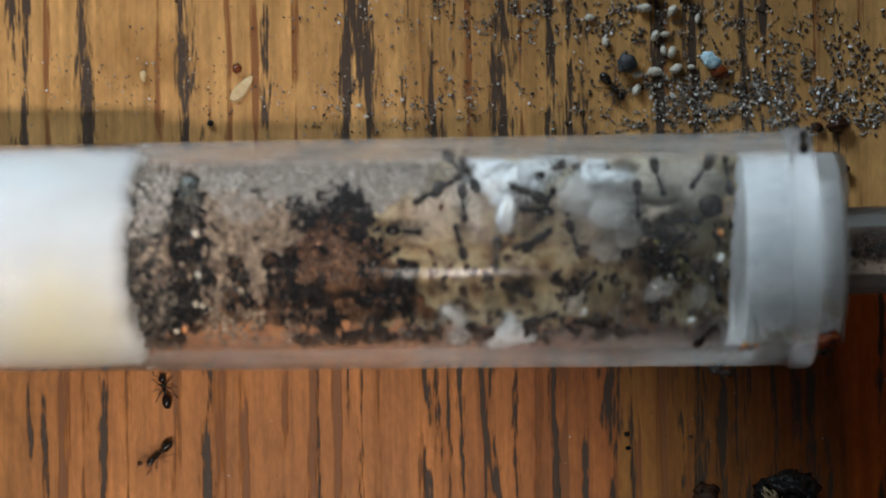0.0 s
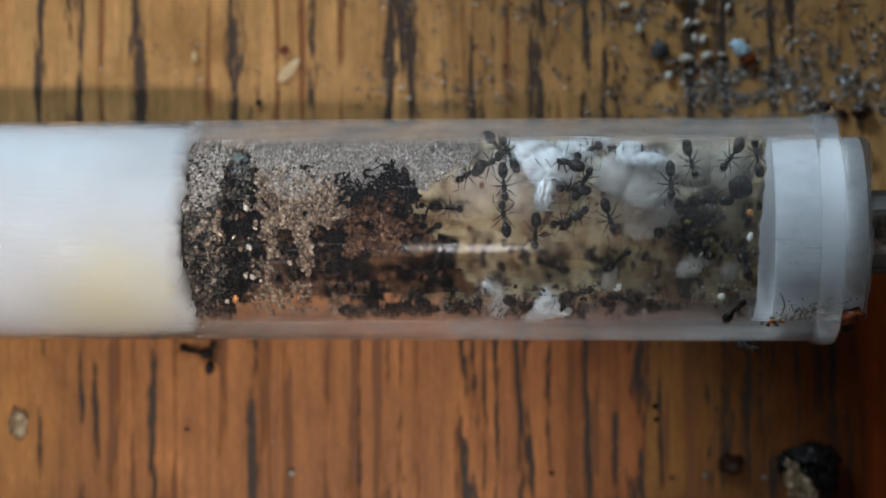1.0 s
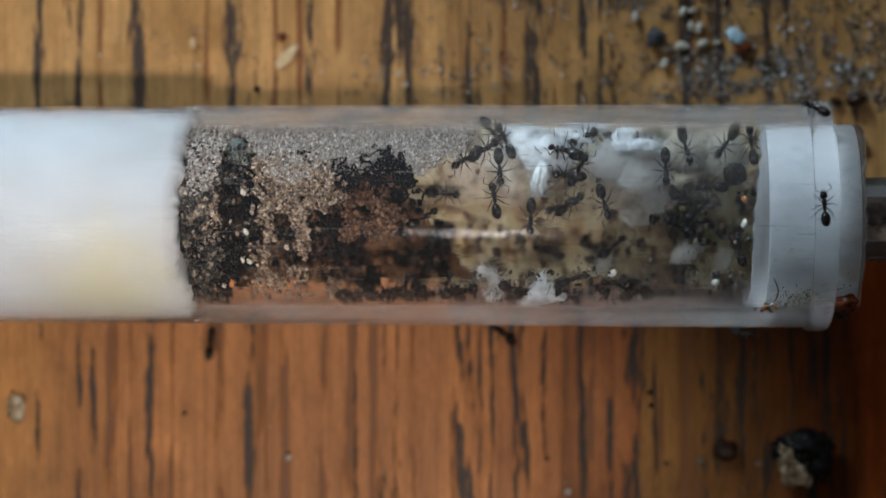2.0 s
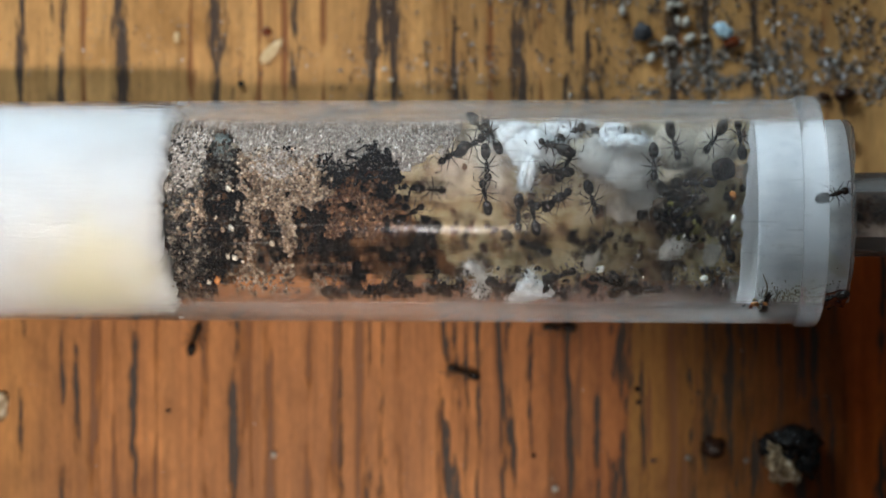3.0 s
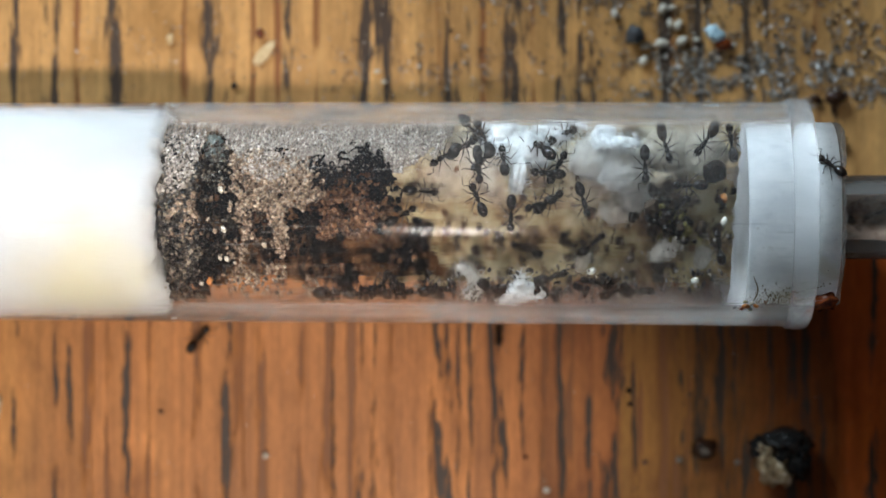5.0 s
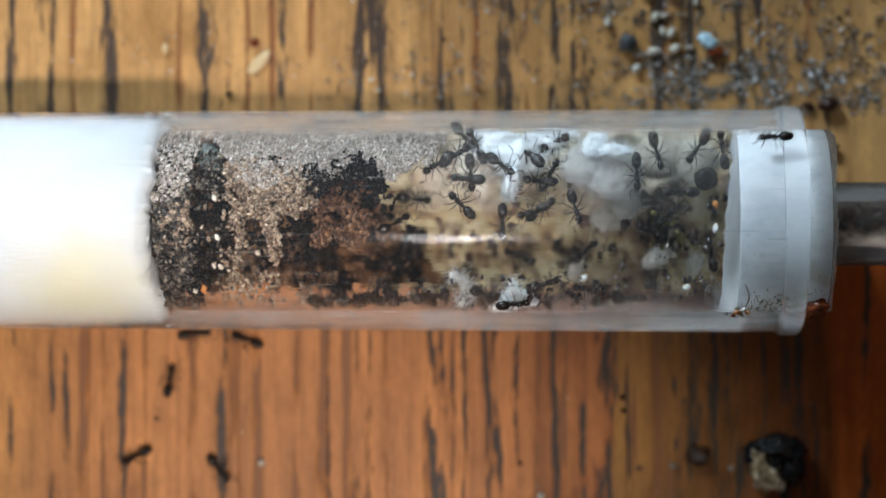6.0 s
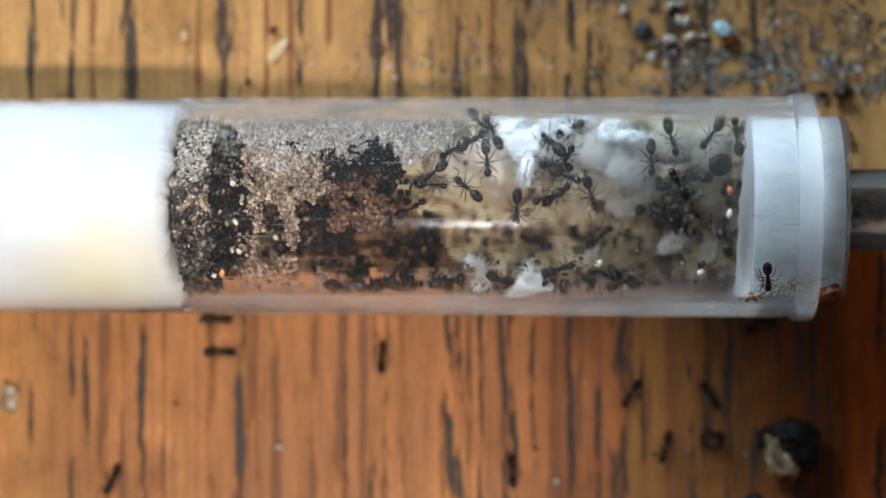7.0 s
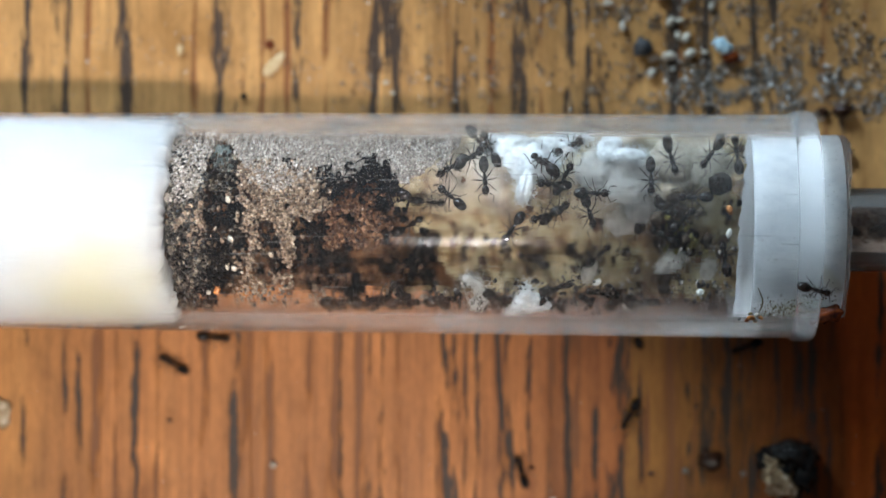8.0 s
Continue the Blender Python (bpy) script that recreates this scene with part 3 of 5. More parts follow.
# mist plus an added veil for light in the walls, on the two sides of the bore, denser along the front near the mouth
for side, x0, x1, a0, a1 in ((1, -18.4, 26.0, -32, 36), (-1, -18.4, 26.0, -32, 32), (-1, -1.0, 26.6, -44, 26), (-1, 10.0, 26.8, -40, 20), (-1, 5.0, 21.4, 18, 66), (-1, 1.0, 21.6, 20, 91), (1, 1.0, 21.6, 30, 89)):
    bm = bmesh.new()
    grid = []
    deep = 7.1 if a1 > 80 else 7.2 if a1 > 60 else 7.3 if a1 > 30 else 7.42 if a1 > 22 else 7.52
    for i in range(41):
        x = x0 + (x1 - x0) * i / 40
        ay, az = axis(x)
        row = []
        for k in range(17):
            a = radians(a0 + (a1 - a0) * k / 16)
            xx = x + (3.0 * noise.noise((a * 3, side, a0 * 0.1)) if i == 0 else 0)
            row.append(bm.verts.new((xx, ay + side * deep * math.cos(a), az + deep * math.sin(a))))
        grid.append(row)
    for a, b in zip(grid, grid[1:]):
        for k in range(16):
            bm.faces.new((a[k], a[k + 1], b[k + 1], b[k]))
    film_part = part("veiled_side", bm, HAZE if a1 > 60 else VEIL, tube, "greyish film on the wall, for mist and light caught in it")

# cotton plug, its inner face uneven
bm = bmesh.new()
segs, rings = 240, []
prof = [(-60, 7.55), (-40, 7.6), (-30, 7.62), (-22, 7.62), (-20.2, 7.6), (-19.3, 7.45), (-18.9, 6.6), (-18.8, 4.5), (-18.7, 2.0)]
for i, (x, r) in enumerate(prof):
    ring = []
    for k in range(segs):
        a = 2 * math.pi * k / segs
        ca, sa = math.cos(a), math.sin(a)
        dx = 0.0
        if x > -23:
            f = min(1.0, (x + 23) / 3)
            dx = f * (0.6 * noise.noise((ca * 1.6, sa * 1.6, 4.0)) + 0.55 * noise.noise((ca * 8, sa * 8, 1.0)) + 0.22 * noise.noise((ca * 19, sa * 19, 1.0)) + 0.12 * noise.noise((ca * 47, sa * 47, 1.0)) - 0.45 + 1.0 * abs(ca) ** 4)
        ay, az = axis(x)
        ring.append(bm.verts.new((x + dx, ay + r * ca, az + r * sa)))
    rings.append(ring)
for a, b in zip(rings, rings[1:]):
    for k in range(segs):
        bm.faces.new((a[k], a[(k + 1) % segs], b[(k + 1) % segs], b[k]))
bm.faces.new(rings[0])
bm.faces.new(rings[-1])
thing("cotton_plug", bm, COTTON, "wet white cotton plug with a yellow stain, inside the tube", "cotton plug")

# plug in the mouth
stopper = empty("stopper", "translucent white plastic stopper in the mouth of the tube", "stopper")
def wedge(bm):
    """Slants the free edge back towards the far side and the top."""
    for v in bm.verts:
        if v.co.x < 22.2:
            v.co.x = min(22.3, v.co.x + 0.95 * max(0.0, min(1.0, (v.co.y - AY + 1.5) / 8.0)))
    return bm


body = part("body", lathe([(22.45, 6.15), (22.45, 6.5), (22.6, 6.62), (24.2, 6.66), (27.0, 6.68), (28.98, 6.68), (29.04, 6.6), (29.04, 3.3), (28.6, 3.3), (28.6, 6.15)], axis, 128, wobble=0.05), PAPER, stopper, "white body")
sleeve = part("sleeve", wedge(lathe([(21.3, 6.56), (21.26, 6.64), (21.32, 6.70), (22.42, 6.73), (22.42, 6.56)], axis, 128, edge=(0, 1, 2))), SLEEVE, stopper, "clear slanting inner rim")
rim = part("outer_rim", lathe([(29.06, 3.4), (29.06, 6.68), (29.3, 6.68), (29.4, 6.5), (29.6, 4.2), (29.6, 3.4)], axis, 128, edge=(2, 3, 4)), RIM, stopper, "clear ragged outer rim")
rim.visible_shadow = sleeve.visible_shadow = False


def hose_axis(x):
    return -0.2, 8.1


DIRT = mat("dirt_film", [(0.09, 0.06, 0.045), (0.30, 0.215, 0.165), (0.45, 0.35, 0.29)], scale=(0.5, 0.8, 0.8), rough=0.6, bump=0.4, bump_scale=(3, 3, 3))
hose = empty("hose", "clear vinyl hose with a brown dirt film leaving the stopper", "hose")
hose_wall = part("wall", lathe([(29.3, 3.05), (45, 3.1), (75, 3.1), (75, 2.5), (45, 2.5), (29.3, 2.45)], hose_axis, 72, wobble=0.05), HOSE, hose)
hose_wall.visible_shadow = False
bm = bmesh.new()
shell = []
for i in range(61):
    x = 29.6 + 45 * i / 60
    row = []
    for r in (2.38, 2.26):
        for k in range(15):
            a = radians(200 + 10 * k) + 0.25 * noise.noise((x * 0.6, k * 0.4, 3.0))
            row.append(bm.verts.new((x, -0.2 + r * math.cos(a), 8.1 + r * math.sin(a))))
    shell.append(row)
for u, v in zip(shell, shell[1:]):
    for k in range(14):
        bm.faces.new((u[k], u[k + 1], v[k + 1], v[k]))
        bm.faces.new((u[15 + k], v[15 + k], v[16 + k], u[16 + k]))
    bm.faces.new((u[0], v[0], v[15], u[15]))
    bm.faces.new((u[14], u[29], v[29], v[14]))
part("dirt_film", bm, DIRT, hose, "brown dirt film")


# ---- what lies in the tube ----
def wall_z(x, y, r=BORE - 0.06):
    ay, az = axis(x)
    return az + math.sqrt(max(0.01, r * r - (y - ay) ** 2))


def bed(name, x0, x1, hfun, material, label, category, kind="", ny=70, step=0.18, cap=0.06, rag=0.25, ylo=-6.55):
    """A filling of the bore with an uneven top; hfun(x, y) is its height over the axis."""
    bm = bmesh.new()
    nx = int((x1 - x0) / step)
    top, low = [], []
    for i in range(nx + 1):
        x = x0 + (x1 - x0) * i / nx
        ay, az = axis(x)
        ta, la = [], []
        for j in range(ny + 1):
            y = ay + ylo + (6.55 - ylo) * j / ny
            if ylo > -6 and j < 4:
                y += (0.9 * noise.noise((x * 0.5, 3.0, 7.0)) + 0.5 * noise.noise((x * 1.7, 3.0, 7.0))) * (1 - j / 4)
            half = math.sqrt(max(0.05, 6.68 ** 2 - (y - ay) ** 2))
            h = hfun(x, y - ay)
            near = max(0.0, 1 - i / 14, 1 - (nx - i) / 14)
            edge = near * rag * (noise.noise((x0, y * 0.55, 5)) + 0.6 * noise.noise((x1, y * 1.7, 8)))
            z = max(-half + 0.12, min(half - cap, h))
            xx = x + edge
            ta.append(bm.verts.new((xx, y, az + z)))
            la.append(bm.verts.new((xx, y, az - half)))
        top.append(ta)
        low.append(la)
    for i in range(nx):
        for j in range(ny):
            bm.faces.new((top[i][j], top[i + 1][j], top[i + 1][j + 1], top[i][j + 1]))
            bm.faces.new((low[i][j], low[i][j + 1], low[i + 1][j + 1], low[i + 1][j]))
        bm.faces.new((low[i][0], low[i + 1][0], top[i + 1][0], top[i][0]))
        bm.faces.new((top[i][ny], top[i + 1][ny], low[i + 1][ny], low[i][ny]))
    for j in range(ny):
        bm.faces.new((top[0][j], top[0][j + 1], low[0][j + 1], low[0][j]))
        bm.faces.new((low[nx][j], low[nx][j + 1], top[nx][j + 1], top[nx][j]))
    return thing(name, bm, material, label, category, kind=kind)


def fbm(x, y, f, seed):
    p = Vector((x * f, y * f, seed))
    return noise.noise(p) + 0.5 * noise.noise(p * 2.1) + 0.25 * noise.noise(p * 4.3)


def ease(a, b, v):
    v = max(0.0, min(1.0, (v - a) / (b - a)))
    return v * v * (3 - 2 * v)


def soil_h(x, y):
    base = -1.3 + 1.0 * fbm(x, y, 0.40, 2.0) + 0.45 * fbm(x, y, 1.2, 6.0) + 0.06 * noise.noise((x * 5, y * 5, 1.0))
    rim = 6.0 * ease(-16.0, -17.6, x)
    bank = 6.0 * ease(2.0, 4.0, y) * ease(-0.5, -3.0, x) * (1 - 0.9 * math.exp(-((x + 15.2) / 1.0) ** 2 - ((y - 4.0) / 1.6) ** 2)) * (1 - 0.75 * math.exp(-((x + 5.0) / 2.6) ** 2 - ((y - 2.4) / 1.4) ** 2))
    clump = 5.0 * math.exp(-((x + 11.2) / 2.4) ** 2 - ((y - 1.6) / 2.0) ** 2) + 2.2 * math.exp(-((x + 5.0) / 2.4) ** 2 - ((y - 2.7) / 1.2) ** 2)
    low = 2.6 * ease(-3.2, -4.6, y) * ease(-13.0, -15.0, x)
    hollow = 2.6 * math.exp(-((x + 15.1) / 1.1) ** 2 - ((y - 0.6) / 2.4) ** 2)
    return base + rim + bank + clump + low - hollow - max(0.0, x + 3.2) * 0.85


def stained_h(x, y):
    slope = 4.6 * ease(-2.6, 3.2, y) * (1 - 0.3 * ease(12.0, 16.0, x))
    return -3.0 + slope + 0.9 * fbm(x, y, 0.28, 9.0) + 0.28 * fbm(x, y, 1.2, 3.0) - 1.4 * ease(3.0, -1.0, x) * ease(2.5, 0.5, y)


bed("soil_bed", -18.6, 1.0, soil_h, SOIL, "dark and orange-brown soil packed in the tube", "soil", cap=1.1, rag=1.6, ny=90, step=0.15, ylo=-5.0)
bed("cotton_bedding", -4.0, 22.2, stained_h, STAINED, "yellowed white cotton bedding with brown stains", "cotton bedding", cap=0.6, rag=1.2, ny=90, step=0.16, ylo=-5.4)


def scatter(n, rng, poly, seed, edge=0.25):
    xs = [p[0] for p in poly]
    ys = [p[1] for p in poly]
    out = []
    while len(out) < n:
        x, y = rng.uniform(min(xs), max(xs)), rng.uniform(min(ys), max(ys))
        jx = edge * noise.noise((x * 1.5, y * 1.5, seed))
        jy = edge * noise.noise((x * 1.5, y * 1.5, seed + 4))
        if inside(poly, x + jx, y + jy):
            out.append((x, y))
    return out


rng = random.Random(11)


def layer(name, poly, n, size, depth, material, label, seed, kind="stuff", category="sand", edge=0.4, flat=0.75, patchy=None):
    """Grains packed under the tube's wall over an outline of the plan; depth: how far below the wall they reach."""
    pts, sz = [], []
    for x, y in scatter(n, rng, poly, seed, edge):
        s = rng.uniform(*size)
        d = rng.uniform(*depth)
        if patchy is not None and noise.noise((x * 0.55, y * 0.55, seed)) + 0.5 * noise.noise((x * 1.4, y * 1.4, seed + 3)) < patchy:
            continue
        ay, az = axis(x)
        y = max(-BORE + 0.3 + s, min(BORE - 0.3 - s, y))
        pts.append((x, ay + y, wall_z(x, ay + y, BORE - 0.05 - s - d)))
        sz.append(s)
    return tagged(grains(name, pts, sz, material, seed, flat), label, category, kind=kind)


SAND_AREA = [(-16.4, 6.5), (1.9, 6.5), (1.7, 5.2), (0.4, 4.1), (-1.8, 2.8), (-2.6, 2.6), (-4.8, 3.0), (-6.4, 2.7), (-8.4, 3.0), (-10.0, 3.1), (-13.2, 3.3), (-13.9, 3.9), (-15.4, 5.6)]
layer("sand_layer", SAND_AREA, 18000, (0.045, 0.115), (0.16, 0.65), SAND, "loose grey sand against the tube wall", 21, edge=0.9)
BROWN_AREA = [(-14.2, 3.6), (-13.2, 4.2), (-10.0, 4.0), (-8.2, 3.4), (-7.5, 2.4), (-8.1, 0.7), (-9.4, 0.3), (-10.8, 0.0), (-12.4, 0.2), (-13.5, 0.4), (-14.3, 1.5)]
layer("sand_over_clump", [(-13.8, 4.0), (-8.0, 4.0), (-8.4, 2.6), (-11.0, 2.0), (-13.6, 2.4)], 900, (0.05, 0.13), (0.0, 0.25), SAND, "grey sand thinning over the tan clump", 61, edge=1.2, patchy=-0.1)
layer("brown_sand_leg", [(-11.6, 0.4), (-10.3, 0.4), (-10.2, -2.9), (-11.2, -3.2), (-11.3, -1.0)], 330, (0.08, 0.17), (0.0, 0.5), SAND_BROWN, "tan sand hanging from the clump in a strand", 71, edge=0.5)
layer("brown_sand_strand", [(-13.7, 0.6), (-12.5, 0.4), (-13.0, -2.0), (-13.5, -3.3), (-14.0, -3.2), (-13.5, -1.5)], 150, (0.07, 0.16), (0.0, 0.6), SAND_BROWN, "thin strand of tan sand under the clump", 72, edge=0.6)
# black crumbs darken the gaps between the strands in place of shadow
layer("clump_shadow_crumbs", [(-13.2, 0.3), (-8.6, 0.4), (-8.2, -3.0), (-13.0, -3.6)], 300, (0.07, 0.22), (1.4, 3.6), BLACK_CRUMB, "black crumbs put in as shadow between the tan strands", 73, category="debris", edge=0.8, patchy=-0.2)
layer("brown_sand_clump", BROWN_AREA, 2700, (0.08, 0.17), (0.0, 0.9), SAND_BROWN, "tan damp sand clump", 22, edge=0.9, patchy=-0.42)
RIM_AREA = [(-19.2, 6.3), (-17.2, 6.4), (-16.6, 3.4), (-17.2, 0.0), (-16.4, -3.4), (-17.2, -6.4), (-18.6, -6.4), (-19.2, 0.0)]
layer("sand_at_cotton", RIM_AREA, 2800, (0.08, 0.20), (0.0, 0.7), SAND_DARK, "dark mixed sand packed against the cotton", 23, edge=1.0)
layer("dark_rim_crumbs", [(-18.9, -0.6), (-16.4, -0.2), (-15.2, -3.0), (-15.6, -6.2), (-18.4, -6.3)], 1500, (0.06, 0.17), (0.0, 0.5), BLACK_CRUMB, "black crumbs at the cotton's lower edge", 37, category="debris", edge=1.2, patchy=-0.22)
layer("sand_at_cotton_top", [(-19.2, 6.4), (-15.8, 6.4), (-16.9, 3.4), (-17.2, 1.6), (-19.3, 1.2)], 1900, (0.06, 0.16), (0.0, 0.3), SAND, "grey sand at the cotton's upper edge", 24, edge=1.0, patchy=-0.6)
layer("brown_sand_at_cotton", [(-18.6, 1.0), (-16.9, 1.3), (-16.7, -1.8), (-18.6, -1.8)], 300, (0.10, 0.27), (0.0, 0.3), SAND_BROWN, "tan sand grains at the cotton's edge", 34, edge=1.0, patchy=-0.1)
layer("sand_arc", [(-14.6, -2.6), (-13.6, -2.4), (-12.0, -3.6), (-10.4, -3.2), (-10.2, -4.6), (-11.6, -6.2), (-13.4, -5.2)], 230, (0.07, 0.16), (0.0, 0.8), SAND_BROWN, "brown sand grains in an arc", 25, edge=1.2, patchy=-0.15)
def filigree(name, poly, chains, steps, size, material, label, seed):
    """Crumbs clinging together in short branching chains close under the wall."""
    frng = random.Random(seed)
    pts, sz = [], []
    for x, y in scatter(chains, frng, poly, seed, 0.5):
        d, turn = frng.uniform(0.0, 0.22), frng.uniform(0, 6.3)
        for _ in range(frng.randint(steps // 2, steps)):
            turn += frng.gauss(0, 0.7)
            x, y, d = x + 0.085 * math.cos(turn), y + 0.085 * math.sin(turn), min(0.5, max(0.0, d + frng.gauss(0, 0.05)))
            r = frng.uniform(*size)
            ay, az = axis(x)
            pts.append((x, ay + y, wall_z(x, ay + y, BORE - 0.05 - r - d)))
            sz.append(r)
    return tagged(grains(name, pts, sz, material, seed, 0.8, 0.5), label, "debris", kind="stuff")


filigree("black_debris_clump", [(-6.6, 2.5), (-5.8, 3.7), (-4.8, 4.2), (-3.4, 3.3), (-2.6, 2.3), (-2.6, 0.9), (-3.2, 1.2), (-3.6, 2.0), (-5.0, 2.0)], 62, 24, (0.05, 0.13), BLACK_CRUMB, "black crumbly debris clump", 26)
filigree("black_debris_lobe", [(-8.4, 3.0), (-7.5, 3.2), (-6.6, 2.5), (-6.8, 1.9), (-8.1, 2.3)], 26, 18, (0.05, 0.13), BLACK_CRUMB, "small black crumbly lobe beside the clump", 64)
filigree("black_debris_speck", [(-10.9, 4.3), (-10.5, 4.4), (-10.2, 3.9), (-10.6, 3.8)], 5, 8, (0.05, 0.11), BLACK_CRUMB, "black crumbs lying in the sand", 63)
layer("clump_underside", [(-8.2, 2.4), (-2.4, 2.6), (-2.0, -0.6), (-5.0, -1.0), (-8.6, -2.6), (-9.4, -2.2)], 260, (0.10, 0.30), (1.4, 4.0), BLACK_CRUMB, "black crumbs hanging under the debris", 60, category="debris", edge=1.2, patchy=0.02)
layer("soil_crumbs", [(-10.2, 0.4), (-8.6, -0.8), (-4.0, -1.2), (-1.6, 0.6), (-0.4, -3.2), (0.6, -5.0), (-6.0, -5.6), (-8.0, -4.6)], 380, (0.14, 0.42), (4.5, 7.5), BLACK_CRUMB, "black soil crumbs low in the tube", 27, category="debris", edge=1.2, patchy=0.12)
layer("brown_crumbs", [(-7.6, 1.8), (-5.4, 3.0), (-4.0, 2.8), (-3.0, 1.8), (-3.2, 0.2), (-5.0, -1.4), (-8.0, -2.0)], 900, (0.07, 0.24), (1.0, 3.0), BROWN_CRUMB, "orange-brown fibre crumbs", 28, category="debris", edge=1.2, patchy=-0.25)
layer("brown_crumbs_low", [(-14.0, -3.6), (-1.4, -3.0), (1.6, -5.0), (1.2, -5.6), (-13.0, -5.6)], 400, (0.08, 0.26), (2.4, 6.0), BROWN_CRUMB, "orange-brown crumbs low in the tube", 35, category="debris", edge=1.0, patchy=0.1)
layer("hollow_crumbs", [(-16.6, 4.6), (-14.0, 3.0), (-13.4, -3.0), (-16.6, -5.0)], 800, (0.06, 0.22), (1.4, 3.6), BLACK_CRUMB, "dark crumbs in a hollow", 29, category="debris", edge=1.6, patchy=-0.08)
layer("hollow_grains", [(-17.0, 4.0), (-14.0, 3.0), (-13.6, -3.0), (-17.0, -4.6)], 200, (0.07, 0.18), (0.1, 1.0), SAND_BROWN, "tan grains stuck over the hollow", 39, edge=1.2, patchy=0.12)
layer("hollow_sand", [(-17.0, 5.0), (-14.2, 4.6), (-14.4, -1.0), (-17.0, -5.6)], 420, (0.06, 0.17), (0.0, 0.8), SAND_DARK, "grey grains stuck over the hollow", 40, edge=1.2, patchy=0.05)
layer("dark_crumbs", [(14.2, 1.9), (17.0, 2.2), (18.8, 1.0), (18.2, -1.8), (16.0, -1.4), (14.0, -0.4)], 46, (0.24, 0.60), (5.5, 9.0), WASTE, "black waste heaped beside the stopper", 30, category="debris", edge=1.2, patchy=-0.25)
layer("black_waste", [(14.8, 1.6), (16.8, 1.5), (17.1, -1.3), (15.2, -0.9)], 34, (0.20, 0.50), (4.6, 7.0), BLACK_CRUMB, "black waste lumps on the bedding", 74, category="debris", edge=1.0, patchy=-0.3)
layer("waste_crumbs", [(14.0, -1.2), (21.6, 1.6), (21.6, -5.8), (10.0, -5.6), (9.0, -4.6), (13.0, -3.4)], 90, (0.22, 0.55), (5.0, 9.5), WASTE, "dark crumbs and waste low in the tube", 59, category="debris", edge=1.2, patchy=0.02)
layer("pale_crumbs", [(14.5, -2.0), (21.6, -0.4), (21.6, -6.0), (12.0, -6.0)], 120, (0.05, 0.17), (0.2, 5.0), SAND, "pale crumbs among the waste", 31, category="debris", patchy=-0.1)
layer("olive_crumbs", [(16.0, 0.4), (18.4, 0.6), (19.4, -2.4), (16.4, -2.6)], 70, (0.10, 0.28), (3.6, 6.0), MOULD, "olive-yellow mould crumbs", 32, category="debris", edge=1.0, patchy=0.0)
layer("lower_crumbs", [(-8.0, -4.9), (2.0, -4.7), (12.0, -5.0), (12.0, -6.2), (-8.0, -6.2)], 700, (0.07, 0.24), (0.0, 0.7), BLACK_CRUMB, "black crumbs lying along the lower wall", 38, category="debris", edge=1.0, patchy=0.0)
layer("lower_sand", [(-15.4, -4.3), (-9.0, -4.3), (-7.5, -5.4), (-8.0, -6.1), (-15.0, -6.1)], 150, (0.06, 0.16), (0.0, 0.6), SAND_BROWN, "brown grains low on the wall", 58, edge=1.0, patchy=-0.05)
layer("lower_specks", [(-1.0, -4.4), (6.0, -3.6), (14.0, -3.8), (21.0, -4.0), (21.0, -6.4), (-2.0, -6.4)], 360, (0.05, 0.20), (0.0, 0.8), SAND_DARK, "dark specks on the lower wall", 33, category="debris", patchy=-0.1)


def strewn(name, n, x0, x1, y0, y1, hfun, cap, size, material, label, seed, patchy=None, freq=0.55):
    """Crumbs lying on the top of a bed."""
    pts, sz = [], []
    for _ in range(n):
        x, y = rng.uniform(x0, x1), rng.uniform(y0, y1)
        if patchy is not None and noise.noise((x * freq, y * freq, seed)) + 0.5 * noise.noise((x * freq * 2.6, y * freq * 2.6, seed + 3)) < patchy:
            continue
        ay, az = axis(x)
        half = math.sqrt(max(0.05, 6.68 ** 2 - y * y))
        s = rng.uniform(*size)
        pts.append((x, ay + y, az + min(half - max(cap, s + 0.1), hfun(x, y)) + 0.4 * s))
        sz.append(s)
    return tagged(grains(name, pts, sz, material, seed), label, "debris", kind="stuff")


strewn("soil_grains", 1300, -17.5, -11.0, -4.8, 6.1, soil_h, 1.2, (0.05, 0.19), SAND_DARK, "dark grains over the soil", 51)
strewn("soil_fibres", 1500, -12.5, 0.3, -4.6, 2.6, soil_h, 1.1, (0.06, 0.22), BROWN_CRUMB, "orange-brown fibres over the soil", 52, patchy=0.05, freq=0.4)
strewn("waste_grains", 90, 13.0, 22.0, -5.6, 1.8, stained_h, 0.6, (0.12, 0.38), WASTE, "black waste grains on the bedding", 53, patchy=-0.02)
strewn("bedding_flecks", 700, 0.5, 21.5, -5.2, 3.5, stained_h, 0.6, (0.10, 0.36), BROWN_CRUMB, "brown flecks on the bedding", 54, patchy=0.32)
strewn("dark_flecks", 420, 1.0, 14.0, -5.4, -1.0, stained_h, 0.6, (0.12, 0.36), WASTE, "dark flecks on the bedding", 55, patchy=0.15)
layer("pale_grains", [(-19.0, 5.0), (-10.0, 2.0), (-8.0, -5.8), (-18.8, -5.8)], 30, (0.10, 0.24), (0.1, 0.8), SAND_BROWN, "single pale quartz grains", 56, category="sand")
WATER = mat("water_drop", [(0.9, 0.9, 0.9), (0.95, 0.95, 0.95)], rough=0.02, ior=1.33, transmit=1.0)
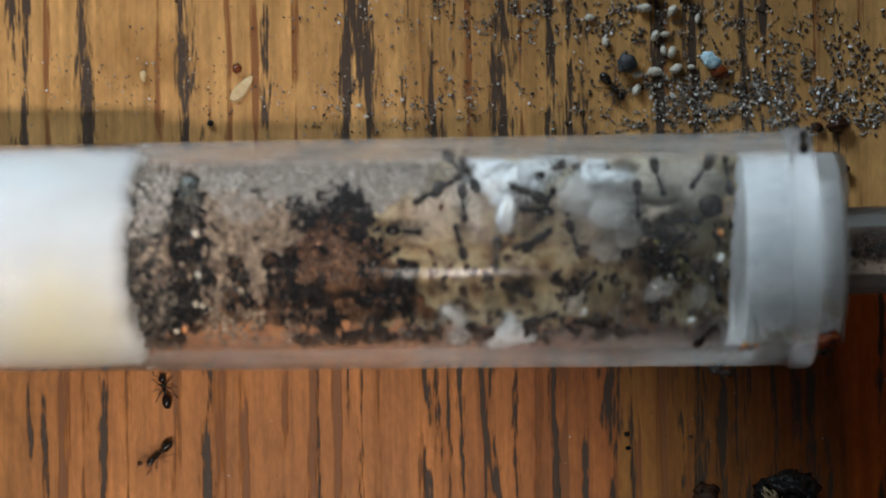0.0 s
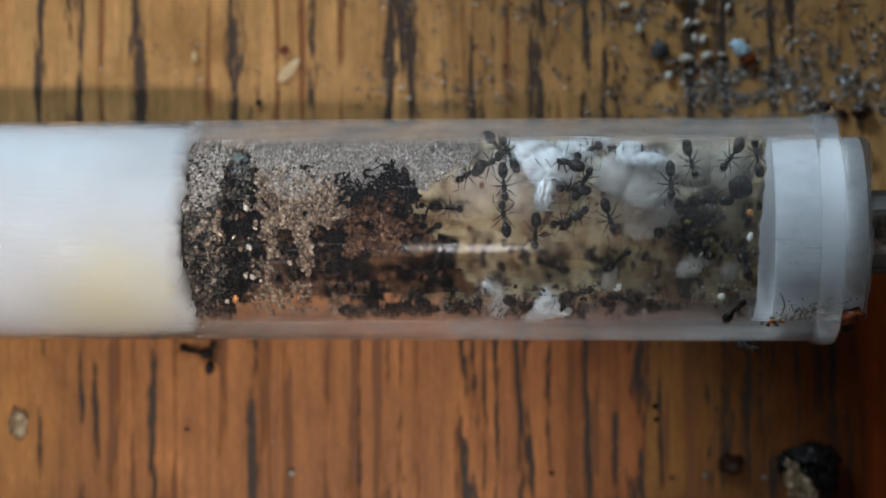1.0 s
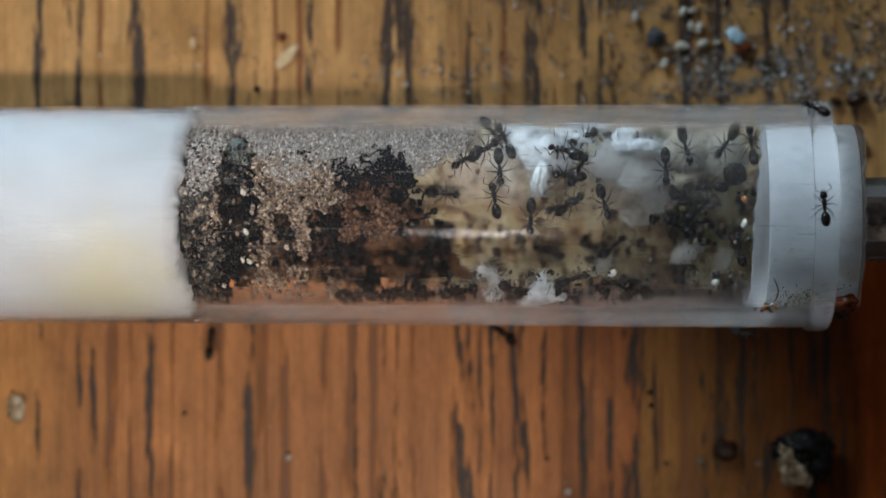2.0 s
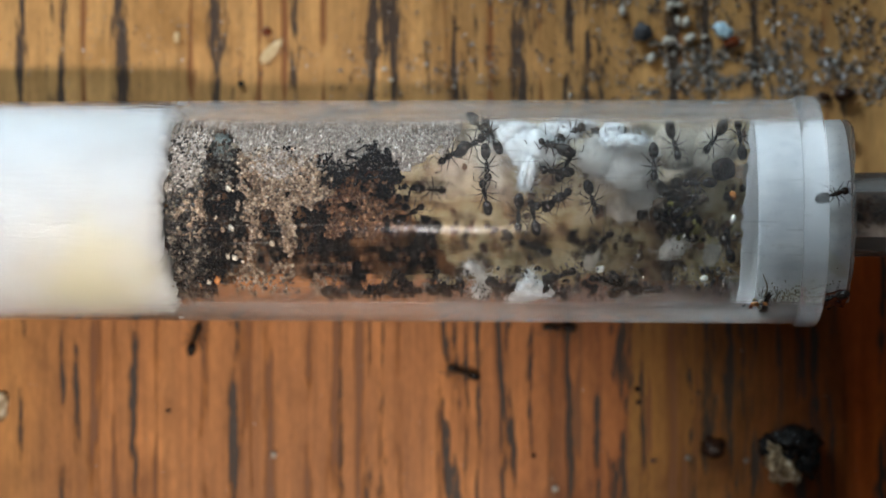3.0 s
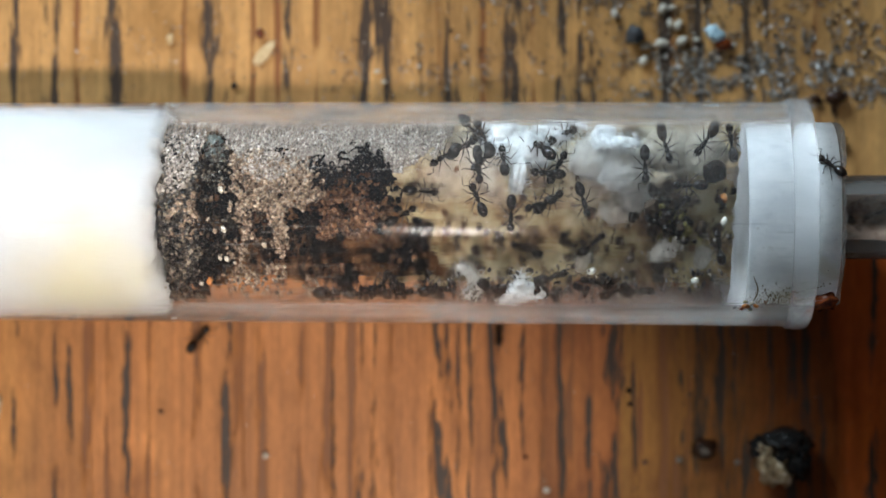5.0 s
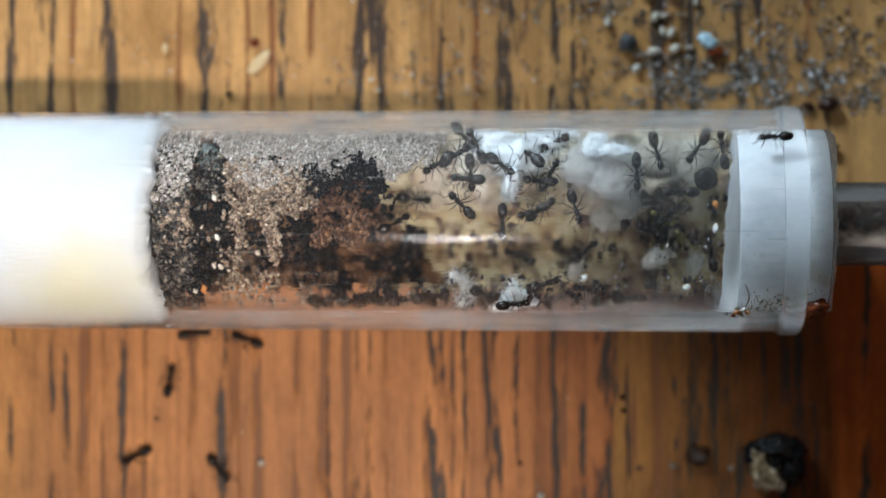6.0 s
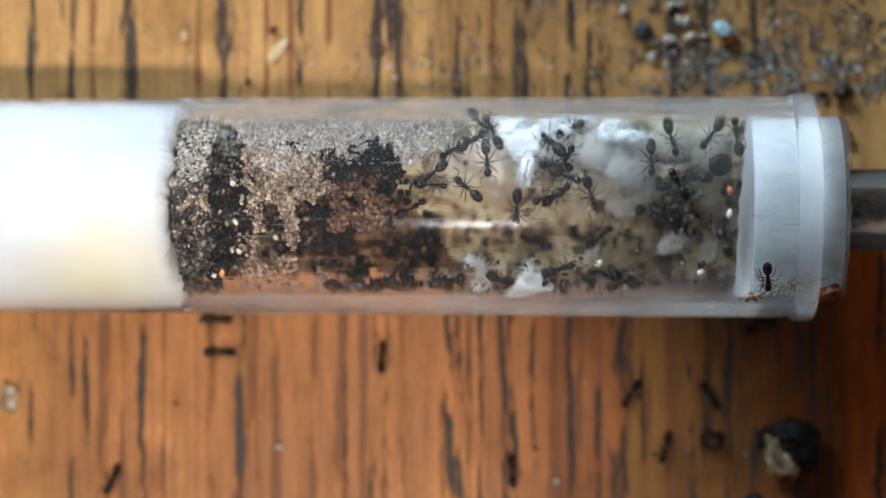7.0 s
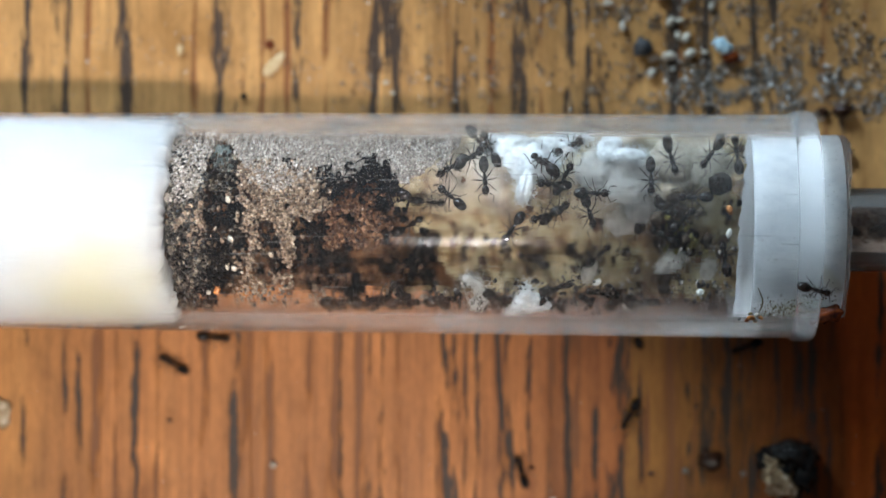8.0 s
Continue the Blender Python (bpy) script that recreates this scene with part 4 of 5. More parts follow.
drops = layer("water_drops", [(-16.5, -0.5), (-8.0, -1.0), (1.0, -1.6), (13.0, -3.0), (21.5, -0.6), (21.5, -6.2), (-15.5, -5.8)], 420, (0.03, 0.085), (0.0, 0.02), WATER, "tiny water drops inside the wall", 57, category="water drops", patchy=-0.05, flat=0.9)
drops.data.polygons.foreach_set("use_smooth", [True] * len(drops.data.polygons))
drops.visible_shadow = False
layer("wall_specks", [(-17.0, 6.5), (-2.0, 6.5), (-2.0, 6.0), (-17.0, 5.8)], 160, (0.03, 0.09), (0.0, 0.05), SAND_DARK, "dark specks along the upper wall", 36, category="debris", patchy=-0.1)


def tuft(name, blobs, material, label, category, seed, fibres=1.0, lumpy=0.45):
    """Matted fibre lumps lying under the wall: (x, y, depth, three radii, turn)."""
    frng = random.Random(seed)
    bm = bmesh.new()
    for x, y, d, rx, ry, rz, turn in blobs:
        ay, az = axis(x)
        c = Vector((x, ay + y, wall_z(x, ay + y) - d))
        rot = Matrix.Rotation(radians(turn), 3, "Z")
        blob(bm, c, (0.86 * rx, 0.86 * ry, 0.86 * rz), 5, lumpy, 1.3, frng.random() * 40, rot.to_quaternion())
        for _ in range(int(fibres * (160 + 240 * rx * ry))):
            q = Vector((frng.gauss(0, 1), frng.gauss(0, 1), frng.gauss(0, 0.6))).normalized() * frng.uniform(0.7, 1.08)
            p = c + rot @ Vector((q.x * rx, q.y * ry, q.z * rz))
            step = Vector((frng.gauss(0, 1), frng.gauss(0, 1), frng.gauss(0, 0.3))).normalized() * frng.uniform(0.03, 0.10)
            pts = [p]
            for _ in range(4):
                step = (step + Vector((frng.gauss(0, 0.06), frng.gauss(0, 0.06), frng.gauss(0, 0.03))))
                pts.append(pts[-1] + step)
            limb(bm, pts, [0.006, 0.011, 0.012, 0.010, 0.005], 3)
    for v in bm.verts:
        v.co += Vector((noise.noise(v.co * 3.1), noise.noise(v.co * 3.1 + Vector((9, 0, 0))), noise.noise(v.co * 3.1 + Vector((0, 9, 0))))) * 0.06
        ay, az = axis(v.co.x)
        y, z = v.co.y - ay, v.co.z - az
        r = math.hypot(y, z)
        if r > BORE - 0.08:
            v.co.y, v.co.z = ay + y * (BORE - 0.08) / r, az + z * (BORE - 0.08) / r
    return thing(name, bm, material, label, category)


tuft("cotton_tuft", [(4.4, 5.7, 0.9, 1.3, 0.5, 0.4, 0), (5.2, 5.0, 1.2, 1.9, 1.0, 0.5, 8), (6.4, 4.2, 1.5, 1.5, 1.5, 0.5, 0), (6.2, 2.5, 2.0, 0.6, 1.3, 0.5, -10), (8.4, 5.3, 1.1, 1.7, 0.7, 0.4, 0), (7.6, 4.0, 1.8, 1.1, 1.0, 0.4, 0)], FLUFF, "bright white cotton tuft under the tube wall", "cotton tuft", 3)
tuft("cotton_tuft", [(9.5, 5.9, 0.5, 1.5, 0.45, 0.3, -5)], FLUFF, "white cotton wisp near the upper wall", "cotton tuft", 8)
tuft("cotton_tuft", [(12.2, 5.1, 0.9, 1.0, 0.9, 0.35, 25), (13.6, 4.7, 0.8, 1.4, 0.45, 0.25, 2)], FLUFF, "small greyish white cotton tuft", "cotton tuft", 14, 0.6, 0.3)
tuft("cotton_tuft", [(11.6, 3.8, 2.6, 2.1, 1.7, 0.7, 10), (13.6, 3.2, 2.9, 2.2, 2.0, 0.7, 20), (14.6, 1.0, 4.6, 1.3, 1.0, 0.5, 0)], GREYFLUFF, "greyish matted cotton behind the ants", "cotton tuft", 31, 0.5, 0.12)
tuft("cotton_tuft", [(17.0, 4.4, 3.0, 2.3, 1.7, 0.5, 0), (19.6, 4.2, 3.1, 1.9, 1.8, 0.5, 0)], DUNFLUFF, "dun matted cotton near the stopper", "cotton tuft", 33, 0.4, 0.12)
tuft("cotton_tuft", [(6.6, -5.4, 0.7, 1.3, 0.6, 0.5, 0), (5.6, -5.9, 0.6, 0.8, 0.4, 0.35, 0), (6.3, -4.6, 0.6, 0.4, 0.6, 0.4, 0)], FLUFF, "white cotton tuft on the lower wall", "cotton tuft", 25, 0.7, 0.6)
tuft("cotton_tuft", [(2.2, -3.9, 0.9, 0.45, 0.25, 0.2, -30), (2.8, -4.4, 0.8, 0.5, 0.28, 0.2, -50), (3.3, -4.9, 0.8, 0.4, 0.25, 0.2, -40), (2.9, -5.5, 0.8, 0.7, 0.4, 0.3, 0)], GREYFLUFF, "pale cotton scrap on the lower wall", "cotton tuft", 40, 0.8, 0.6)
tuft("cotton_tuft", [(11.0, -3.6, 6.4, 0.9, 0.5, 0.4, 60), (13.4, 0.4, 6.4, 1.4, 1.2, 0.5, 10), (17.0, -2.6, 6.0, 1.3, 0.7, 0.4, 30), (19.6, -3.2, 5.4, 0.8, 0.6, 0.4, 60)], PALE, "beige cotton scraps among the waste", "cotton tuft", 46, 0.6)

shard = bmesh.new()
blob(shard, (0, 0, 0), (0.95, 0.75, 0.35), 4, 0.45, 1.3, 5.0)
thing("plastic_shard", shard, MILKY, "milky grey-green shard lying under the wall", "shard", m=at_mm(-15.3, 4.6, wall_z(-15.3, 4.6) - 2.3, -50))
for x, y, d, r, m, label in [(-14.7, -1.1, 0.5, 0.24, QUARTZ, "white quartz grain"), (-18.1, 0.2, 0.3, 0.30, QUARTZ, "cream quartz grain"), (-14.9, 1.6, 0.6, 0.24, QUARTZ, "white quartz grain"),
                             (-16.4, -4.7, 0.3, 0.24, QUARTZ, "white quartz grain"), (-15.8, -4.5, 0.3, 0.34, AMBER_GRAIN, "translucent orange grain"), (-15.0, -3.0, 0.5, 0.20, QUARTZ, "pale quartz grain"),
                             (-14.5, -3.1, 0.5, 0.22, QUARTZ, "pale quartz grain"), (20.8, 1.1, 1.6, 0.28, AMBER_GRAIN, "orange crumb beside the stopper")]:
    bm = bmesh.new()
    blob(bm, (0, 0, 0), (r * 1.15, r * 0.85, r * 0.8), 2, 0.35, 1.4, x)
    thing("sand_grain", bm, m, label + " lying under the tube wall", "sand grain", "large grains in the tube", m=at_mm(x, y, wall_z(x, y) - d - 0.25, x * 40))
# plain blob standing in for an ant's abdomen viewed end-on
pellet = bmesh.new()
blob(pellet, (0, 0, 0), (0.86, 0.80, 0.55), 3, 0.22, 1.5, 3.0)
thing("pellet", pellet, CHITIN, "round glossy black blob beside the stopper, in place of an ant", "pellet", m=at_mm(20.2, 2.9, wall_z(20.2, 2.9) - 2.2))

for k, (x, y, d, l, turn) in enumerate([(7.2, -5.3, 0.6, 0.5, 20), (11.4, -4.0, 0.8, 0.45, 30), (20.7, -0.6, 0.6, 0.42, 70), (18.8, -4.6, 0.6, 0.4, 10), (12.5, -4.6, 0.9, 0.45, 110)]):
    bm = bmesh.new()
    blob(bm, (0, 0, 0), (0.75 * l, 0.20, 0.20), 3, 0.25, 1.4, k * 2.0)
    ay, az = axis(x)
    thing("pupa", bm, PUPA, "white ant pupa lying in the tube", "pupa", "brood in the tube", m=at_mm(x, ay + y, wall_z(x, ay + y) - d - 0.3, turn))


# ---- ants ----
def ant_thing(m, label, group, length=2.75):
    """Worker ant facing +x, feet at z = 0."""
    s = length / 3.1
    a = empty("ant", label, "ant", group, m)

    def lump(rows, sub=2):
        bm = bmesh.new()
        for c, r in rows:
            blob(bm, [v * s for v in c], [v * s for v in r], sub, 0.05, 1.0, 1.0)
        return bm

    part("abdomen", lump([((-0.98, 0, 0.58), (0.64, 0.42, 0.40))], 3), CHITIN, a)
    part("waist", lump([((-0.30, 0, 0.56), (0.10, 0.10, 0.20))]), CHITIN, a)
    part("thorax", lump([((0.42, 0, 0.66), (0.30, 0.24, 0.25)), ((0.12, 0, 0.62), (0.24, 0.19, 0.20)), ((-0.12, 0, 0.56), (0.20, 0.17, 0.18))]), CHITIN, a)
    head = part("head", lump([((0.98, 0, 0.62), (0.34, 0.33, 0.24))], 3), CHITIN, a)
    for sgn in (1, -1):
        part("mandible", limb(bmesh.new(), [(1.24 * s, 0.12 * sgn * s, 0.55 * s), (1.42 * s, 0.10 * sgn * s, 0.50 * s), (1.46 * s, 0.01 * sgn * s, 0.50 * s)], [0.06 * s, 0.045 * s, 0.015 * s]), LIMB, head)
        part("antenna", limb(bmesh.new(), [(1.18 * s, 0.10 * sgn * s, 0.72 * s), (1.36 * s, 0.46 * sgn * s, 0.82 * s), (1.44 * s, 0.66 * sgn * s, 0.84 * s), (1.75 * s, 0.62 * sgn * s, 0.62 * s), (2.0 * s, 0.52 * sgn * s, 0.48 * s)],
                             [0.035 * s, 0.032 * s, 0.035 * s, 0.04 * s, 0.03 * s]), LIMB, head)
        for base, knee, foot in (((0.45, 0.18, 0.5), (0.78, 0.55, 0.80), (1.05, 0.86, 0.03)), ((0.22, 0.18, 0.48), (0.18, 0.66, 0.82), (0.05, 1.05, 0.03)), ((0.02, 0.16, 0.46), (-0.42, 0.60, 0.84), (-0.90, 0.98, 0.03))):
            mid = tuple((k + f) * 0.5 for k, f in zip(knee, foot))
            mid = (mid[0], mid[1] * 0.98, mid[2] - 0.08)
            pts = [base, tuple((b + k) / 2 for b, k in zip(base, knee)), knee, mid, foot, (foot[0] + 0.08, foot[1] + 0.12, 0.02)]
            bm = limb(bmesh.new(), [(p[0] * s - base[0] * s, (p[1] - base[1]) * sgn * s, p[2] * s - base[2] * s) for p in pts], [0.045 * s, 0.058 * s, 0.040 * s, 0.034 * s, 0.022 * s, 0.012 * s])
            part("leg", bm, LIMB, a, m=at_mm(base[0] * s, base[1] * sgn * s, base[2] * s))
    return a


def on_table(x, y, heading, z=0.0):
    return at_mm(x, y, z, heading)


def on_tube(x, y, heading, r=None):
    """Feet on the outside of a round wall of radius r, at the plan's x, y; without r, on the tube, its lip or the stopper.
    Past the side, y goes on along the round towards the underside."""
    r = r or (8.14 if x < 25.6 else 8.44 if x < 27.5 else 6.75)
    ay, az = axis(x)
    over = max(0.0, abs(y - ay) - r)
    a = math.copysign(math.asin(min(1.0, abs(y - ay) / r)) + over / r, y - ay)
    return Matrix.Translation((x * MM, (ay + r * math.sin(a)) * MM, (az + r * math.cos(a)) * MM)) @ Matrix.Rotation(-a, 4, "X") @ Matrix.Rotation(radians(heading), 4, "Z")


def under_wall(x, y, heading, r=BORE - 0.02):
    """Hanging with the feet on the inside of the bore."""
    return on_tube(x, y, heading, r) @ Matrix.Rotation(math.pi, 4, "X")


def in_tube(x, y, heading, depth):
    """Standing on the bedding, depth below the wall."""
    ay, az = axis(x)
    return at_mm(x, ay + y, wall_z(x, ay + y) - depth, heading)


small_ant = ant_thing(in_tube(15.2, 3.2, -88, 1.9), "glossy black worker ant on the bedding inside the tube", "ants in the tube", 2.65)
large_ant = ant_thing(under_wall(8.4, 4.5, 140), "large glossy black ant clinging under the tube wall", "ants in the tube", 3.1)


def another(m, label="", group="", big=False):
    a = copy_thing(large_ant if big else small_ant, m)
    return tagged(a, label, "", group)


for x, y, turn, deep in [(3.3, 3.1, -85, 1.5), (8.2, 2.7, 175, 2.2), (9.0, 3.2, 60, 2.5), (7.7, 0.6, 200, 3.2), (8.4, 0.8, 35, 3.4), (10.8, 0.8, -72, 2.6), (16.7, 4.6, -72, 1.7), (19.6, 4.9, 230, 1.7),
                         (21.4, 4.8, 100, 1.4), (18.3, 1.9, 180, 2.3), (0.9, 3.8, 210, 1.4), (2.2, 4.4, 30, 1.3), (2.9, 5.6, -45, 1.2), (3.7, 5.1, 120, 1.4), (9.3, 5.3, 20, 1.5), (-0.7, 1.5, -5, 4.8), (-2.1, -0.2, 30, 4.5),
                         (16.3, -0.8, 150, 4.6), (17.6, 0.4, 40, 4.2), (20.6, -2.3, 100, 3.6), (11.6, -2.2, 40, 5.8), (6.8, -2.6, 160, 6.4)]:
    another(in_tube(x, y, turn, deep))
for x, y, turn in [(3.2, -5.6, 60), (4.4, -5.4, -30), (0.3, -5.6, 10), (11.7, -5.0, 170), (13.1, -5.6, 40), (14.8, -5.7, 0), (-7.1, -5.8, 5), (-5.0, -5.9, -5), (-2.4, -5.8, 3),
                   (8.6, -4.6, 20), (-3.4, -5.0, 75)]:
    another(under_wall(x, y, turn), "glossy black worker ant clinging inside the tube wall")
for x, turn in ((31.0, 150), (33.9, 205), (36.4, 10)):
    another(at_mm(x, 0.2, 6.0, turn), "dark ant inside the clear hose", "ants in the hose")


rng = random.Random(77)
pts, sz = [], []
for _ in range(420):
    x, y = rng.uniform(30.0, 40), rng.gauss(0.4, 0.9)
    if abs(y) < 2.0:
        pts.append((x, -0.2 + y, 8.1 - math.sqrt(2.42 ** 2 - y * y) + 0.25))
        sz.append(rng.uniform(0.06, 0.22))
tagged(grains("hose_debris", pts, sz, BROWN_CRUMB, 44, 0.6), "orange-brown debris lying in the hose", "debris", kind="stuff")


# ---- on the table ----
def granule(name, x, y, r, material, label, category, seed, rough=0.15, shape=(1, 1, 0.9), group="", turn=0):
    bm = bmesh.new()
    blob(bm, (0, 0, 0), [r * k for k in shape], 3, rough, 1.6, seed)
    low = min(v.co.z for v in bm.verts)
    return thing(name, bm, material, label, category, group, m=at_mm(x, y, -low, turn))


granule("granule", 21.3, 13.7, 0.66, BLUE, "pale blue crusty granule on the table", "granule", 2.0, 0.32, (1.2, 0.8, 0.85), turn=-35)
# this amber husk fills in the brown shadow beside the blue granule
granule("seed_husk", 21.9, 12.9, 0.62, AMBER, "amber brown husk laid where the blue granule's shadow falls", "husk", 5.0, 0.2, (1.1, 0.8, 0.7))
granule("granule", 15.2, 13.6, 0.70, DARK_BALL, "dark grey round granule on the table", "granule", 7.0, 0.30)
for k, (x, y, r, turn) in enumerate([(17.3, 15.6, .46, 60), (18.5, 14.4, .48, 70), (18.8, 13.2, .52, 30), (17.2, 13.0, .56, 0), (16.0, 12.8, .42, 20), (13.7, 15.2, .42, 95), (18.0, 15.7, .36, 10), (19.9, 13.3, .30, 0), (15.9, 11.7, .48, 60),
                                     (17.9, 14.5, .40, 100), (16.6, 17.6, .55, 0), (18.6, 17.4, .5, 50), (12.6, 17.0, .4, 10), (20.4, 16.8, .35, 80), (-4.2, 10.9, .26, 0), (-3.7, 10.1, .22, 0)]):
    granule("seed", x, y, r * 0.82, SEED, "small beige seed lying among the grit", "seed", 3.0 * k, 0.2, (1.15, 0.72, 0.8), "seeds on the table", turn)
for x, y, r in ((30.3, 8.9, 0.62), (28.9, 8.8, 0.40), (16.9, 18.9, 0.60), (19.3, 18.8, 0.45), (30.6, 5.6, 0.5)):
    granule("seed_husk", x, y, r, HUSK_DARK, "dark shiny brown husk on the table", "husk", x, 0.35, (1.2, 0.8, 0.8), "dark husks on the table", x * 30)
granule("speck", -15.0, 9.8, 0.24, RESIN, "tiny black speck on the table", "speck", 4.0)
bm = bmesh.new()
blob(bm, (0, 0, 0.1), (1.15, 0.45, 0.10), 3, 0.25, 1.2, 9.0)
thing("wood_shaving", bm, SHAVING, "thin pale wood shaving on the table", "shaving", m=at_mm(-12.7, 12.2, 0.04, 50))
granule("seed_husk", -19.8, 13.3, 0.36, SHAVING, "small pale husk on the table", "husk", 8.0, 0.2, (0.7, 1.2, 0.6))
granule("speck", -13.0, 13.7, 0.34, AMBER, "reddish brown speck on the table", "speck", 6.0, 0.3)
granule("speck", -12.6, -18.1, 0.26, SEED, "small white speck on the table", "speck", 1.0, 0.3)
granule("speck", 8.6, -20.7, 0.24, SEED, "small white speck on the table", "speck", 3.0, 0.3)
for x, y, r, m, seed in ((20.5, -17.6, 0.95, HUSK_DARK, 2.0), (18.6, -18.4, 0.26, GRIT, 5.0), (23.0, -18.6, 0.24, GRIT, 8.0), (23.6, -22.5, 1.0, RESIN, 11.0), (23.0, -22.0, 0.28, GRIT, 12.0), (24.6, -22.3, 0.34, GRIT, 13.0), (14.8, -13.2, 0.22, RESIN, 14.0), (14.9, -14.2, 0.2, RESIN, 17.0),
                         (16.0, -18.6, 0.24, BROWN_CRUMB, 20.0), (19.4, -13.5, 0.2, BROWN_CRUMB, 23.0), (-20.5, -14.8, 0.2, BROWN_CRUMB, 26.0), (7.0, -18.2, 0.18, RESIN, 29.0)):
    granule("speck", x, y, r, m, "small dark crumb lying on the table", "speck", seed, 0.35, (1.0, 0.8, 0.6), "crumbs on the table")
granule("flake", -33.2, -14.4, 0.9, HUSK, "pale grey flake on the table", "flake", 2.0, 0.4, (0.8, 1.2, 0.3))

lump = empty("charred_lump", "shiny black lump with a broken cream face on the table", "lump", m=at_mm(25.9, -18.2, 0))
bm = bmesh.new()
blob(bm, (0.5, 1.05, 1.5), (1.9, 1.25, 1.45), 4, 0.40, 2.2, 12.0)
blob(bm, (1.5, -0.05, 1.35), (1.0, 1.5, 1.3), 4, 0.40, 2.2, 15.0)
blob(bm, (-1.3, 0.7, 1.1), (0.8, 0.9, 0.9), 3, 0.40, 2.2, 19.0)
part("crust", bm, RESIN, lump, "shiny black crust")
bm = bmesh.new()
blob(bm, (-0.2, -0.55, 1.25), (1.30, 1.55, 1.15), 4, 0.45, 2.0, 4.0, Matrix.Rotation(0.45, 3, "Z").to_quaternion())
part("core", bm, HUSK, lump, "brown and cream fibrous core")
lrng = random.Random(6)
for k in range(64):
    f = (k + lrng.random()) / 64
    side = lrng.uniform(-0.1, 1.9) * (1 - 0.7 * f)
    c = Vector((-1.75 + 1.95 * f + side, 0.75 - 2.75 * f + 0.30 * side, 2.25 + 0.25 * math.sin(side * 2.6) + lrng.gauss(0, 0.10) - 0.9 * f * f))
    way = Vector((0.45 + lrng.gauss(0, 0.25), -1.0, -0.25)).normalized() * lrng.uniform(0.28, 0.60)
    w = lrng.uniform(0.06, 0.17)
    bend = Vector((lrng.gauss(0, 0.10), 0, 0.12))
    part("shard", limb(bmesh.new(), [c - way, c + bend, c + way], [w * 0.5, w, w * 0.35], 5), HUSK, lump, "cream fibrous shard" if k == 0 else "")

# grit swept over the table behind the tube
rng = random.Random(5)
pts, sz = [], []


def drop(n, cx, cy, sx, sy, lo, hi):
    while n > 0:
        x, y = rng.gauss(cx, sx), rng.gauss(cy, sy)
        if y > 8.2 and abs(x) < 60 and noise.noise((x * 0.7, y * 0.7, 2)) + 0.6 * noise.noise((x * 1.9, y * 1.9, 5)) > rng.uniform(-0.35, 0.50):
            s = lo + (hi - lo) * rng.random() ** 2.6
            pts.append((x, y, s * 0.6))
            sz.append(s)
            n -= 1


drop(3300, 22, 10.8, 5.0, 1.5, 0.028, 0.17)
drop(2900, 31, 11.5, 5.0, 2.6, 0.028, 0.18)
drop(2100, 16, 17.0, 7.0, 1.8, 0.028, 0.15)
drop(900, 0, 11.0, 5.0, 1.3, 0.025, 0.15)
drop(700, 3, 17.5, 6.0, 1.6, 0.025, 0.15)
drop(900, -20, 13.0, 9.0, 1.6, 0.02, 0.10)
tagged(grains("grit", pts, sz, GRIT, 41, 0.6), "grey and beige grit scattered behind the tube", "grit", kind="stuff")
pts, sz = [], []
for _ in range(420):
    pts.append((rng.uniform(-34, 36), rng.uniform(-24, -9), 0.03))
    sz.append(rng.uniform(0.015, 0.06))
tagged(grains("dust", pts, sz, GRIT, 42, 0.6), "sparse dust specks before the tube", "dust", kind="stuff")

# pale dust on the outside of the tube
pts, sz = [], []
for _ in range(900):
    x, y = rng.uniform(-17, 27), rng.gauss(-1.5, 3.6)
    if abs(y) < 7.4 and noise.noise((x * 0.4, y * 0.4, 12)) > rng.uniform(-0.5, 0.4):
        ay, az = axis(x)
        pts.append((x, ay + y, az + math.sqrt((rad(x) + 0.03) ** 2 - y * y)))
        sz.append(0.014 + 0.030 * rng.random() ** 2.5)
tagged(grains("dust", pts, sz, QUARTZ, 45, 0.6), "fine pale dust on the tube wall", "dust", kind="stuff")

# dirt at the stopper
pts, sz = [], []
for _ in range(420):
    x, y = rng.gauss(25.4, 1.2), rng.gauss(-5.8, 0.5)
    if 22.6 < x < 29.0 and -6.5 < y < -3.5:
        ay, az = axis(x)
        pts.append((x, y, az + math.sqrt(6.72 ** 2 - (y - ay) ** 2)))
        sz.append(rng.uniform(0.02, 0.085))
tagged(grains("stopper_dirt", pts, sz, GRIME, 43, 0.5), "olive-brown dirt on the stopper", "dirt", kind="stuff")
bm = bmesh.new()
blob(bm, (0, 0, 0), (1.25, 0.75, 0.6), 3, 0.5, 1.8, 2.0)
thing("seed_husk", bm, AMBER, "dark red husk stuck on the tube's rim", "husk", m=on_tube(28.0, -6.3, 20, 7.1))
for k, (x, y, r, m) in enumerate([(22.4, -6.6, 0.26, AMBER_GRAIN), (22.8, -6.4, 0.20, QUARTZ), (22.1, -6.8, 0.20, AMBER), (22.7, -6.8, 0.22, QUARTZ), (23.1, -6.6, 0.18, AMBER_GRAIN), (22.3, -6.3, 0.14, GRIME), (21.6, -6.7, 0.15, DARK_BALL)]):
    bm = bmesh.new()
    blob(bm, (0, 0, 0), (r * 1.2, r * 0.8, r * 0.7), 2, 0.4, 1.5, k * 3.0)
    thing("crumb", bm, m, "small golden and pale crumb stuck on the tube wall", "crumb", "crumbs at the stopper", m=on_tube(x, y, 40 * k, 8.22))
bm = bmesh.new()
